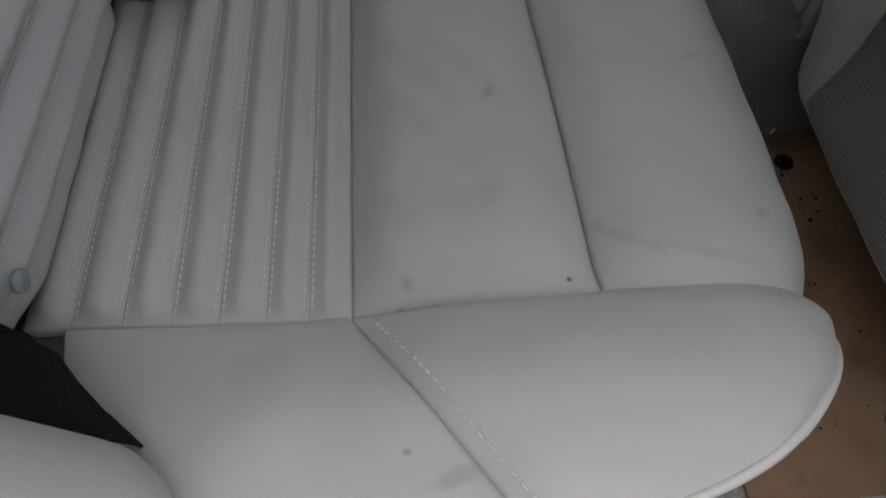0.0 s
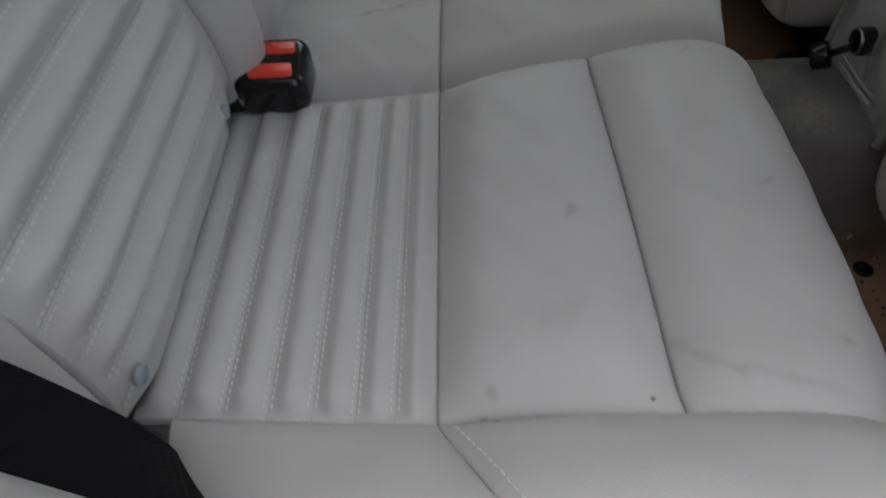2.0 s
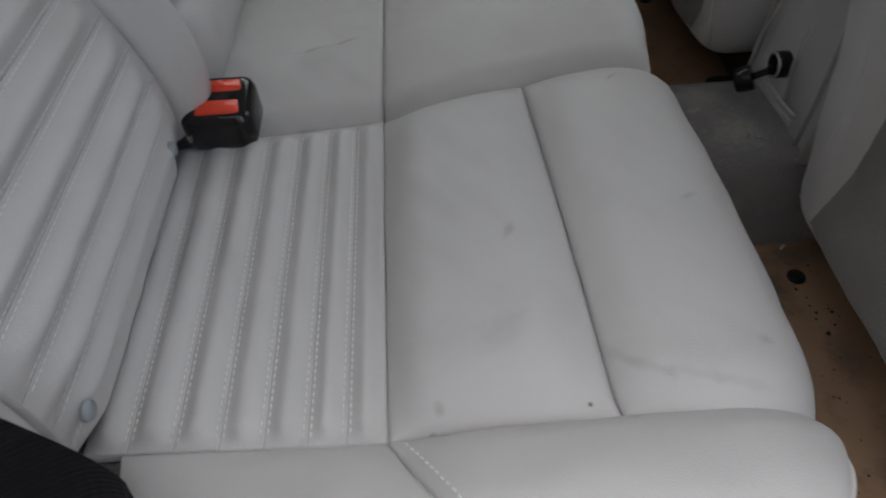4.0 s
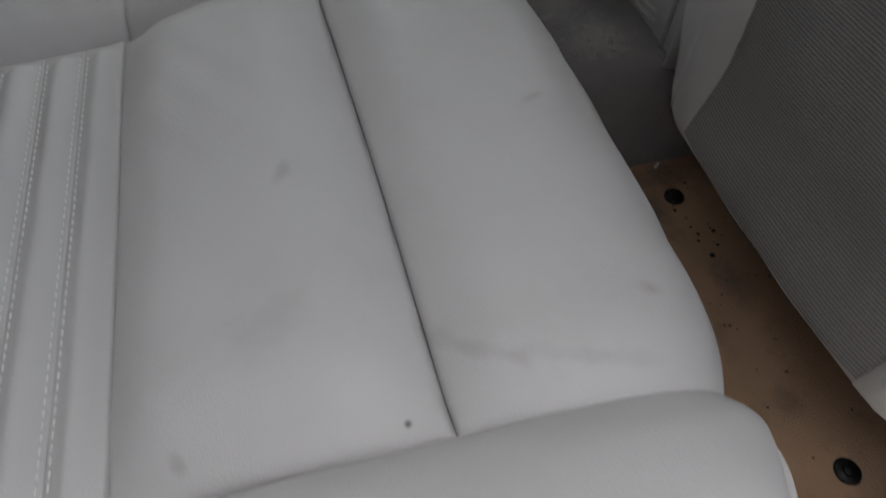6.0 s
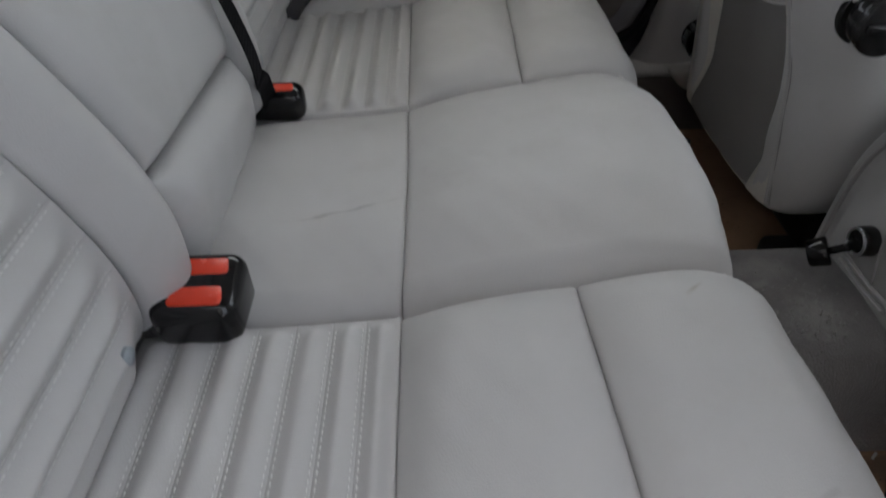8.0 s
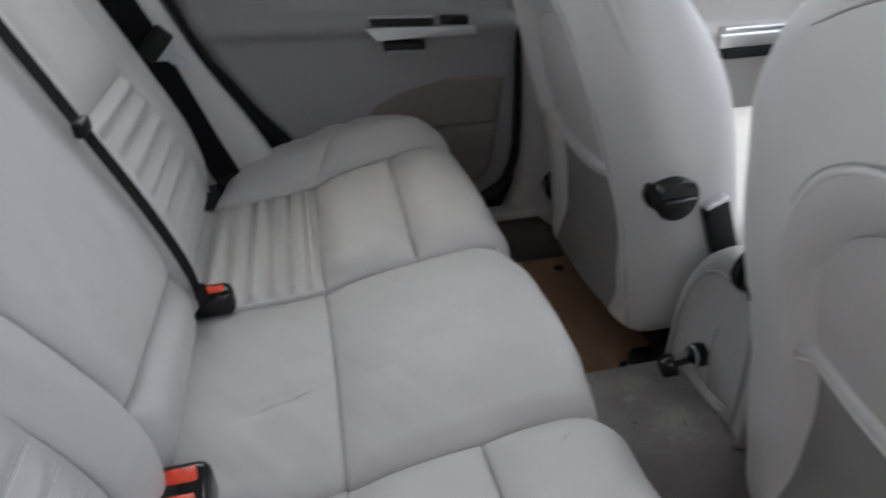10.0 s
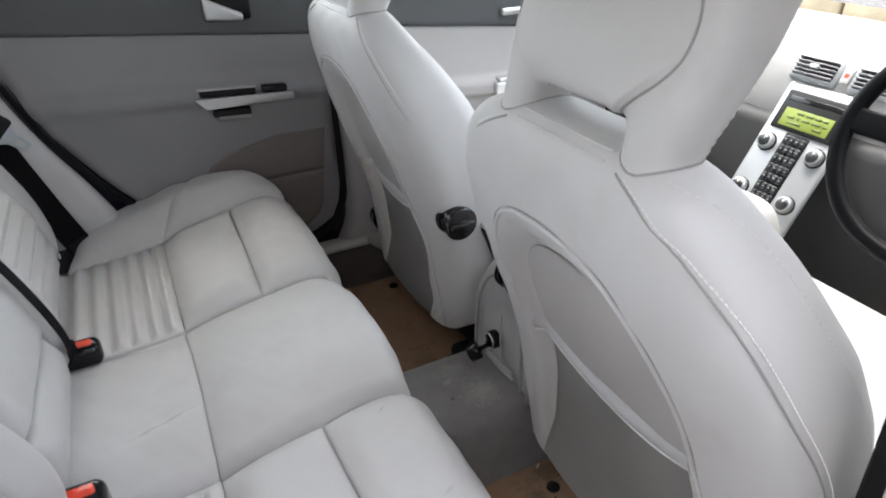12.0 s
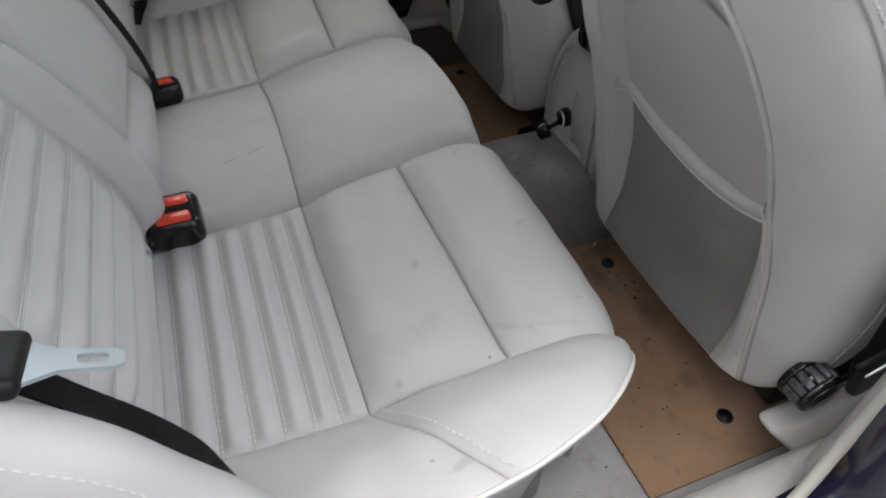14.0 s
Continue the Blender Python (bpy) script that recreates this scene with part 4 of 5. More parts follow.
        part("foot_seam", tube(place(ring), 0.0010, 8, True), SEAM_GREY, head)
    for flip in (False, True):
        line = [head_point(count - 1 - i if flip else i, a * math.pi, 0.0006) for i, a in edge[:-1]]
        part("seam", tube(place(line), 0.0011), SEAM_GREY, head)
    rings = rings[::2]
    for side in (range(0, 40), range(len(rings) - 1, len(rings) - 41, -1)):
        line, nrm = [], []
        for kk in side:
            p = np.array(rings[kk][::-1][12])
            c = np.mean(np.array(rings[kk]), axis=0)
            n_ = (p - c) / np.linalg.norm(p - c)
            line.append(p + n_ * 0.0004)
            nrm.append(n_ * [1, s, 1])
        tagged(part("stitching", stitches([(place(line), nrm)], 0.0080, 0.0050, 0.0005), THREAD, head), kind="stuff")
    # lower seat: cushion, side valance, rails
    me = rbox(0.80, 1.33, -0.245, 0.245, 0.20, 0.355, 0.05, 5)
    part("seat_cushion", turn(me), LEATHER, seat)
    me = rbox(0.754, 1.25, 0.234, 0.276, 0.072, 0.131, 0.014, 5)
    for v in me.vertices:
        drop = max(0, 0.125 - v.co.z)
        v.co.y += 0.35 * drop
        v.co.x += 0.9 * drop if v.co.x < 0.82 else 0
    part("valance", turn(me), SILL, seat, "pale plastic side valance")
    part("underframe", turn(rbox(0.83, 1.22, -0.21, 0.21, 0.05, 0.2, 0.01)), BLACK, seat)
    # recline dial on the tunnel side and on the door side
    for t in (1, -1):
        z0, x0 = (0.193, 0.803) if t > 0 else (0.425, 0.765)
        y0 = t * 0.248
        dial = part("recline_dial", turn(join(cyl((x0, y0 - t * 0.02, z0), (x0, y0 + t * 0.018, z0), 0.0310, 0.0300, 32), cyl((x0, y0 - t * 0.02, z0), (x0, y0 - t * 0.010, z0), 0.0345, 0.0345, 32, 0.002), cyl((x0, y0 + t * 0.014, z0), (x0, y0 + t * 0.022, z0), 0.0335, 0.0315, 32, 0.002), cyl((x0, y0 + t * 0.020, z0), (x0, y0 + t * 0.025, z0), 0.022, 0.02, 24))), BLACK_GLOSS, seat, "black ribbed recline dial")
        if t < 0:
            part("face", turn(join(cyl((x0, y0 - 0.022, z0), (x0, y0 - 0.027, z0), 0.0345, 0.031, 40, 0.002), rbox(x0 - 0.026, x0 + 0.026, y0 - 0.033, y0 - 0.024, z0 - 0.006, z0 + 0.006, 0.004, 3))), BLACK_GLOSS, dial, "glossy dial face with a grip bar")
            continue
        # glossy black ribs; their sky highlights are put into a grey colour
        for j in range(14):
            me = rbox(-0.0052, 0.0052, -0.011, 0.013, 0.0285, 0.0327, 0.0015, 2)
            me.transform(Matrix.Translation((x0, y0 + t * 0.001, z0)) @ pose(0, 0, 0, 0, 360 * j / 14 + 8, 0))
            part("grip", turn(me), KNURL_GLINT, dial, "black grip rib, coloured grey for its highlight")
    return seat


# grey in place of the highlights on the dial's black ribs
KNURL_GLINT = material("glint_grey_grip", (0.09, 0.093, 0.10), 0.28, metal=0.3, blotch=0.1, blotch_scale=60)
STRIP = material("soiled_pale_vinyl", (0.68, 0.65, 0.60), 0.5, grain=0.0005, grain_scale=1100, bump=0.25, blotch=0.06, dirt=(0.34, 0.28, 0.21), dirt_amount=0.6, dirt_scale=24.0, voronoi=True)
SEAM_GREY = material("grey_seam", (0.33, 0.315, 0.305), 0.7)
front_seat(-1, "pale grey leather driver's seat seen from behind, with net pocket")
front_seat(1, "pale grey leather passenger seat seen from behind, with net pocket")


# ---- belts and buckles ----
TONGUE = material("satin_steel", (0.50, 0.55, 0.58), 0.32, metal=0.6, blotch=0.05, blotch_scale=50)
BELT_SEWN = webbing("black_sewn_webbing", (0.02, 0.019, 0.02))
def buckle(y0, y1, count, label, top_z=0.349):
    b = thing("belt_buckle", (0.095, (y0 + y1) / 2, 0.29), label, "buckle", group="belt buckles")
    bm = bmesh.new()
    bmesh.ops.create_cube(bm, size=1.0)
    for v in bm.verts:
        top = v.co.z > 0
        x = 0.050 + (v.co.x + 0.5) * 0.072
        y = y0 + (v.co.y + 0.5) * (y1 - y0)
        z = (top_z - 0.005 * (0.5 - v.co.y) * count) if top else 0.294
        v.co = Vector((x, y, z))
    bmesh.ops.bevel(bm, geom=list(bm.edges), offset=0.014, segments=6, profile=0.5, affect="EDGES")
    part("housing", from_bm(bm), BLACK_GLOSS, b)
    step = (y1 - y0) / count
    for k in range(count):
        ya, yb = y0 + step * (k + (0.24 if k == 0 else 0.12)), y0 + step * (k + (0.88 if k < count - 1 else 0.74))
        zt = top_z - 0.005 * (1 - (ya + yb - 2 * y0) / 2 / (y1 - y0)) * count
        me = rbox(0.066, 0.112, ya, yb, zt - 0.008, zt + 0.0030, 0.005, 4)
        for v in me.vertices:
            v.co.z -= 5.0 * (v.co.x - 0.089) ** 2
        part("release_button", me, RED, b, "red release button")
    return b


buckle(-0.199, -0.133, 2, "black double belt buckle with two red buttons")
buckle(0.163, 0.199, 1, "black belt buckle with one red button", 0.340)


def belt_tongue(at, turn, name_label):
    t = thing("belt_tongue", at, name_label, "belt tongue", group="belt tongues")
    m = Matrix.Translation(at) @ turn
    def put(me):
        me.transform(m)
        return me
    grip = part("grip", put(rbox(-0.031, 0.031, -0.007, 0.007, -0.020, 0.014, 0.006, 3)), BLACK, t)
    part("slot", put(rbox(-0.024, 0.024, -0.0085, 0.0085, 0.002, 0.010, 0.002)), RUBBER, grip)
    outline = [(0.027, -0.016), (0.0125, -0.034), (0.0105, -0.062), (0.007, -0.067), (-0.007, -0.067), (-0.0105, -0.062), (-0.0125, -0.034), (-0.027, -0.016)]
    hole = [(0.004, -0.043), (0.0055, -0.046), (0.0055, -0.056), (0.004, -0.059), (-0.004, -0.059), (-0.0055, -0.056), (-0.0055, -0.046), (-0.004, -0.043)]
    bm = bmesh.new()
    rows = [[bm.verts.new((x, d, z)) for x, z in ring] for d in (-0.0013, 0.0013) for ring in (outline, hole)]
    for k in range(8):
        n = (k + 1) % 8
        if k != 7:
            bm.faces.new((rows[0][k], rows[0][n], rows[1][n], rows[1][k]))
            bm.faces.new((rows[3][k], rows[3][n], rows[2][n], rows[2][k]))
        bm.faces.new((rows[2][k], rows[2][n], rows[0][n], rows[0][k]))
        bm.faces.new((rows[1][k], rows[1][n], rows[3][n], rows[3][k]))
    bm.faces.new((rows[0][7], rows[0][0], rows[1][0], rows[1][7]))
    bm.faces.new((rows[3][7], rows[3][0], rows[2][0], rows[2][7]))
    bmesh.ops.recalc_face_normals(bm, faces=bm.faces)
    part("plate", put(from_bm(bm, False)), TONGUE, t, "steel tongue plate")
    return t


def belt(pts, across, name_label, half=0.024, n=60):
    p = smooth_line(pts, n)
    c = np.array(pts, float)
    way = np.concatenate([[0], np.cumsum(np.linalg.norm(np.diff(c, axis=0), axis=1))])
    w = np.stack([np.interp(np.linspace(0, way[-1], n), way, np.array(across, float)[:, k]) for k in range(3)], axis=1)
    b = thing("seat_belt", tuple(p[0]), name_label, "seat belt", group="seat belts")
    part("webbing", strap(p, w, 0.0008, half), BELT, b)
    e = strap(p[1:5], w[1:5], 0.0014, half * 0.75)
    part("sewn_end", e, BELT_SEWN, b, "stitched doubled belt end")
    return b


# outer belts hang down beside the backrest into the gap by the bolster
belt([(0.100, 0.585, 0.285), (0.084, 0.591, 0.331), (0.066, 0.595, 0.38), (0.049, 0.598, 0.43), (0.021, 0.600, 0.52), (0.001, 0.600, 0.595), (-0.021, 0.601, 0.65), (-0.050, 0.601, 0.73), (-0.11, 0.60, 0.90)], [(0.93, 0.2, 0.3), (0.93, 0.2, 0.3), (0.92, 0.25, 0.3), (0.92, 0.25, 0.3), (0.95, 0.25, 0.25), (0.95, 0.25, 0.25), (0.95, 0.25, 0.3), (0.95, 0.2, 0.3), (0.95, 0.2, 0.3)], "black webbing rear seat belt beside the backrest", 0.026)
belt([(0.116, -0.588, 0.285), (0.126, -0.589, 0.345), (0.126, -0.589, 0.385), (0.118, -0.59, 0.43), (0.099, -0.59, 0.485), (0.064, -0.59, 0.56), (0.03, -0.592, 0.65), (-0.01, -0.60, 0.90)], [(-0.85, 0.5, -0.08), (-0.75, 0.65, -0.07), (-0.45, 0.88, -0.05), (-0.37, 0.93, -0.10), (-0.37, 0.93, -0.15), (-0.42, 0.9, -0.17), (-0.42, 0.9, -0.17), (-0.2, 1, -0.1)], "black webbing rear seat belt by the open door")
path = [(0.138, 0.60), (0.131, 0.467), (0.122, 0.343), (0.117, 0.27), (0.112, 0.195), (0.116, 0.12)]
P, N, Q = on_surface(backrest, smooth_line(path, 40), 0.0)
Q = P + N * np.sign(N[:, 0:1]) * 0.0275
Q = np.vstack([Q, [(0.085, 0.150, 0.355), (0.082, 0.168, 0.320)]])
W = np.array([(0.12, 0.98, 0.0)] * 40 + [(0.3, 0.95, 0), (0.6, 0.8, 0)])
belt(Q, W, "black webbing middle belt lying on the backrest", 0.0115)
belt_tongue((0.018, 0.584, 0.592), pose(0, 0, 0, 0, -45, 0), "steel belt tongue with a black grip on its belt")
way = Vector((0.930, -0.025, -0.358)).normalized()
face = Vector((0.124, -0.916, 0.367)).cross(way).normalized()
facing = Matrix((face.cross(-way), face, -way)).transposed().to_4x4()
belt_tongue((0.046, -0.600, 0.615), facing, "steel belt tongue with a black grip on its belt")
c = tuple(Q[20])
clip = thing("belt_clip", c, "black plastic slider on the middle belt", "belt slider")
part("slider", rbox(c[0] - 0.006, c[0] + 0.007, c[1] - 0.016, c[1] + 0.016, c[2] - 0.009, c[2] + 0.009, 0.004, 3), BLACK, clip)


# ---- far side: doors, pillars ----
def door_profile(z):
    """Inner face of the far rear door at the height z over the armrest's line."""
    return np.interp(z, [0.10, 0.30, 0.50, 0.555, 0.568, 0.582, 0.592, 0.606, 0.63, 0.70, 0.80], [0.668, 0.660, 0.655, 0.650, 0.636, 0.634, 0.638, 0.654, 0.660, 0.664, 0.672])


def slope(x, z):
    """The door's lines fall towards the front, more so higher up."""
    return z - (x - 0.39) * np.interp(z, [0.40, 0.58, 0.74], [0.0, 0.055, 0.10])


def door_sheet(x0, x1, z0, z1, nx, nz, off=0.0, hem=0.02):
    """x0 and x1: the edges as functions of z."""
    u, zz = np.linspace(0, 1, nx), np.linspace(z0, z1, nz)
    P = np.zeros((nx + 2, nz + 2, 3))
    for j, z in enumerate(zz):
        xa, xb = x0(z), x1(z)
        xs = xa + (xb - xa) * u
        P[1:-1, j + 1] = np.stack([xs, np.full(nx, door_profile(z) - off), slope(xs, z)], axis=1)
    P[0], P[-1] = P[1] + [0, hem, 0], P[-2] + [0, hem, 0]
    P[:, 0], P[:, -1] = P[:, 1] + [0, hem, 0], P[:, -2] + [0, hem, 0]
    return sheet(P)


def seal_x(z):
    return float(np.interp(z, [0.20, 0.30, 0.364, 0.43, 0.526, 0.60, 0.662, 0.80], [0.40, 0.28, 0.216, 0.165, 0.100, 0.068, 0.040, -0.01]))


def front_x(z):
    return float(np.interp(z, [0.165, 0.176, 0.204, 0.25, 0.301, 0.464, 0.80], [0.58, 0.624, 0.674, 0.695, 0.702, 0.700, 0.685]))


door = thing("door_far_rear", (0.4, 0.67, 0.13), "closed rear car door with grey vinyl panel and silver pull", "car door", kind="structure")
part("panel", door_sheet(seal_x, front_x, 0.165, 0.712, 30, 90), DOOR, door)
part("door_top", door_sheet(seal_x, front_x, 0.7095, 0.80, 30, 12, 0.0035), DOOR_DARK, door, "dark grey upper trim")
part("pocket_panel", door_sheet(lambda z: float(np.interp(z, [0.20, 0.40, 0.41, 0.44, 0.465], [0.36, 0.386, 0.392, 0.455, 0.56])), lambda z: float(np.interp(z, [0.20, 0.23, 0.26, 0.465], [0.60, 0.640, 0.652, 0.676])), 0.352, 0.465, 20, 12, 0.004), SPEAKER, door, "brown-grey lower pocket panel")
part("pocket_panel", door_sheet(lambda z: 0.36, lambda z: float(np.interp(z, [0.20, 0.23, 0.26, 0.465], [0.60, 0.640, 0.652, 0.676])), 0.200, 0.348, 20, 12, 0.006), SPEAKER, door, "brown-grey lower pocket panel")


def pull(base, mirror_x=0.0, y=0.634):
    """The silver pull with its switch and the dark hollow beneath."""
    def bar(x0, x1, zt, zb, y0, y1, r=0.004, wedge=False):
        me = rbox(x0, x1, y0, y1, zb, zt, r, 3)
        for v in me.vertices:
            v.co.z -= (v.co.x - 0.388) * 0.055
            v.co.x += mirror_x
            if wedge and v.co.z < (zt + zb) / 2 - (v.co.x - mirror_x - 0.388) * 0.055:
                v.co.z += 0.011 * (v.co.x - mirror_x - x0) / (x1 - x0)
                if v.co.x < x0 + mirror_x + 0.02:
                    v.co.x += 0.018
        return me
    p = part("pull", bar(0.388, 0.606, 0.580, 0.553, y - 0.012, y + 0.01, 0.003, True), SILVER, base, "satin silver door pull")
    part("switch_tray", bar(0.400, 0.520, 0.594, 0.5815, y - 0.009, y + 0.015, 0.003), BLACK, p)
    part("tray_rim", bar(0.396, 0.524, 0.598, 0.5945, y - 0.004, y + 0.015), SILVER, p)
    part("window_switch", bar(0.535, 0.592, 0.598, 0.581, y - 0.008, y + 0.015), BLACK_GLOSS, p)
    part("hollow", bar(0.422, 0.506, 0.552, 0.530, y - 0.003, y + 0.02, 0.008), BLACK, p)
    part("cup", bar(0.428, 0.504, 0.536, 0.523, y - 0.006, y + 0.02, 0.006), DOOR, p)


pull(door)
latch = part("latch_recess", rbox(0.445, 0.545, 0.660, 0.68, 0.728, 0.778, 0.008, 3), BLACK, door, "recess of the door opener")
lv = rbox(0.445, 0.525, 0.646, 0.664, 0.734, 0.752, 0.007, 3)
for v in lv.vertices:
    if v.co.z > 0.743:
        v.co.z += 0.026 * max(0, 1 - (v.co.x - 0.452) / 0.030)
    v.co.z -= (v.co.x - 0.45) * 0.08
part("opener", lv, SILVER, latch, "silver door opener")
ring = [(seal_x(z) - 0.012, 0.652, slope(seal_x(z), z)) for z in np.linspace(0.80, 0.22, 40)] + [(0.45, 0.652, 0.165), (0.58, 0.655, 0.155), (0.635, 0.655, 0.166), (0.683, 0.655, 0.200), (0.706, 0.655, 0.25), (0.711, 0.655, 0.301), (0.708, 0.655, 0.464), (0.69, 0.655, 0.76)]
solid("door_seal", tube(smooth_line(ring, 160), 0.007, 10), RUBBER, (0.4, 0.655, 0.15), "black rubber door seal", "door seal", kind="structure")
solid("window_far_rear", rbox(-0.05, 0.70, 0.672, 0.676, 0.77, 1.16, 0.0), GLASS, (0.3, 0.674, 0.77), "clear side window glass", "window", kind="structure")

# pillar between the doors, and the front door beyond
rings = []
for z in np.linspace(0.08, 1.18, 30):
    c = 0.765 - 0.02 * (z - 0.4)
    w = 0.045 + 0.06 * max(0, (0.22 - z) / 0.14) ** 2
    rings.append([(c - w, 0.70, z), (c - w, 0.672, z), (c - w * 0.75, 0.655, z), (c, 0.648, z), (c + w * 0.75, 0.655, z), (c + w, 0.672, z), (c + w, 0.70, z)])
solid("pillar_far", loft(rings), DOOR_PALE, (0.765, 0.67, 0.08), "pale pillar trim between the doors", "pillar", kind="structure")
fdoor = thing("door_far_front", (1.2, 0.70, 0.13), "closed front car door with pale panel and silver pull", "car door", kind="structure")


def front_door_profile(z):
    return np.interp(z, [0.1, 0.40, 0.455, 0.47, 0.50, 0.515, 0.60, 0.80], [0.71, 0.70, 0.69, 0.665, 0.665, 0.69, 0.70, 0.70])


def fd_sheet(x0, x1, z0, z1, n, off=0.0):
    xs, zs = np.linspace(x0, x1, 20), np.linspace(z0, z1, n)
    X, Z = np.meshgrid(xs, zs, indexing="ij")
    P = np.zeros((22, n + 2, 3))
    P[1:-1, 1:-1] = np.stack([X, front_door_profile(Z) - off, Z - (X - 1.2) * np.interp(Z, [0.4, 0.5, 0.65], [0, 0.05, 0.10])], axis=-1)
    P[0], P[-1] = P[1] + [0, 0.02, 0], P[-2] + [0, 0.02, 0]
    P[:, 0], P[:, -1] = P[:, 1] + [0, 0.02, 0], P[:, -2] + [0, 0.02, 0]
    return sheet(P)


part("panel", fd_sheet(0.815, 1.62, 0.14, 0.640, 60), DOOR_PALE, fdoor)
part("door_top", fd_sheet(0.815, 1.62, 0.643, 0.727, 8, 0.003), DOOR_DARK, fdoor, "dark grey upper trim")
part("pull", rbox(1.175, 1.40, 0.648, 0.672, 0.468, 0.500, 0.005, 3), SILVER, fdoor, "satin silver door pull")
part("switch_tray", rbox(1.185, 1.38, 0.652, 0.68, 0.5015, 0.512, 0.003), SILVER, fdoor)
part("hollow", rbox(1.20, 1.36, 0.655, 0.68, 0.44, 0.466, 0.004), BLACK, fdoor)
part("opener", rbox(1.20, 1.29, 0.672, 0.69, 0.672, 0.690, 0.006, 3), SILVER, fdoor, "silver door opener")
solid("window_far_front", rbox(0.81, 1.75, 0.708, 0.712, 0.70, 1.16, 0.0), GLASS, (1.2, 0.71, 0.7), "clear side window glass", "window", kind="structure")


# wing trims outboard of the backrest, one each side
def wing(s, label):
    if s > 0:
        front = smooth_line([(0.190, 0.315), (0.172, 0.36), (0.138, 0.43), (0.094, 0.51), (0.060, 0.58), (0.030, 0.655), (-0.008, 0.75), (-0.058, 0.88)], 50)
    else:
        front = smooth_line([(0.130, 0.24), (0.145, 0.28), (0.160, 0.335), (0.166, 0.375), (0.156, 0.41), (0.141, 0.45), (0.117, 0.505), (0.098, 0.552), (0.082, 0.58), (0.060, 0.61), (0.034, 0.66), (-0.006, 0.75), (-0.058, 0.88)], 50)
    section = [(-0.20, 0.612, -0.02), (-0.028, 0.612, -0.004), (-0.010, 0.617, 0), (0, 0.630, 0), (-0.001, 0.648, 0), (-0.010, 0.660, 0), (-0.028, 0.666, -0.004), (-0.20, 0.666, -0.02)]
    if s < 0:
        section = [(-0.20, 0.610, -0.02), (-0.030, 0.610, -0.006), (-0.014, 0.613, -0.002), (-0.002, 0.623, 0), (0.007, 0.637, 0), (0.007, 0.650, 0), (-0.006, 0.663, 0), (-0.028, 0.668, -0.004), (-0.20, 0.668, -0.02)]
    rings = [[(x + dx, s * y, z + dz) for dx, y, dz in section][:: (1 if s > 0 else -1)] for x, z in front]
    w = thing("side_wing", (0.1, s * 0.63, 0.3), label, "seat trim", group="side wings")
    part("cover", loft(rings), LEATHER, w)
    P = [(x - 0.012, s * 0.6630, z - 0.001) if s > 0 else (x - 0.003, s * 0.6615, z - 0.001) for x, z in front]
    tagged(part("stitching", stitches([(P, [(0.2, s, 0.2)] * len(P))], 0.008, 0.0055, 0.0006), THREAD, w), kind="stuff")


wing(1, "pale leather side wing between backrest and far door")
wing(-1, "pale leather side wing beside the open door")


DASH_DARK = material("dark_dash", (0.05, 0.05, 0.052), 0.6, grain=0.0006, grain_scale=700, bump=0.3)
# for the unseen wall that holds light back from the near door
BLOCKER_GREY = material("grey_plaster", (0.22, 0.215, 0.21), 0.9, grain=0.004, grain_scale=120, bump=0.5, blotch=0.15, blotch_scale=2)
SOIL = material("soil", (0.03, 0.022, 0.017), 0.95)
STACK_FACE = material("brushed_aluminium_trim", (0.42, 0.43, 0.44), 0.42, metal=0.6, blotch=0.05, blotch_scale=30)
LCD_DARK = material("display_segments", (0.08, 0.11, 0.02), 0.5)
KEY_GREY = material("dark_grey_keys", (0.016, 0.017, 0.02), 0.35)
CONSOLE = material("grey_console_plastic", (0.44, 0.435, 0.43), 0.5, grain=0.0005, grain_scale=900, bump=0.25, blotch=0.06, dirt=(0.28, 0.26, 0.24), dirt_amount=0.35, dirt_scale=12)
# ---- centre console ----
console = thing("centre_console", (1.0, 0, 0.12), "pale grey centre console between the front seats", "console")
rings = []
for x, grow in ((0.808, 0.84), (0.797, 0.90), (0.796, 0.95), (0.803, 0.985), (0.82, 1.0), (1.0, 1.0), (1.45, 1.0)):
    ring = []
    for a in np.linspace(0, math.pi, 40):
        c, d = math.cos(a), math.sin(a)
        ring.append((x + 0.035 * ease((0.26 * grow * abs(d) ** 0.62) / 0.26 - 0.45) * (1 if x < 0.9 else 0), 0.104 * grow * np.sign(c) * abs(c) ** 0.62, 0.12 + 0.255 * grow * abs(d) ** 0.62))
    rings.append(ring)
part("body", loft(rings), CONSOLE, console)
P = [(0.792 + 0.035 * ease(abs(math.sin(a)) ** 0.62 * 0.86 - 0.45), 0.083 * math.copysign(abs(math.cos(a)) ** 0.62, math.cos(a)), 0.12 + 0.222 * abs(math.sin(a)) ** 0.62) for a in np.linspace(0.02, math.pi - 0.02, 70)]
part("rear_trim_line", tube(P, 0.0030), SEAM_GREY, console)
part("flap_edge", tube(smooth_line([(0.800, 0.000, 0.268), (0.790, -0.010, 0.225), (0.786, -0.030, 0.172)], 20), 0.0016), SEAM_GREY, console)
socket = part("socket", join(cyl((0.80, 0.016, 0.200), (0.782, 0.016, 0.200), 0.019, 0.018, 24, 0.002)), BLACK_GLOSS, console, "black accessory socket")
part("socket_ring", tube([(0.781, 0.016 + 0.016 * math.cos(a), 0.200 + 0.016 * math.sin(a)) for a in np.linspace(0, 2 * math.pi, 28, endpoint=False)], 0.0018, 6, True), CHROME, socket)
part("cap_link", tube(smooth_line([(0.781, 0.020, 0.188), (0.770, 0.028, 0.176), (0.764, 0.036, 0.166)], 12), 0.005, 8), BLACK_GLOSS, socket)
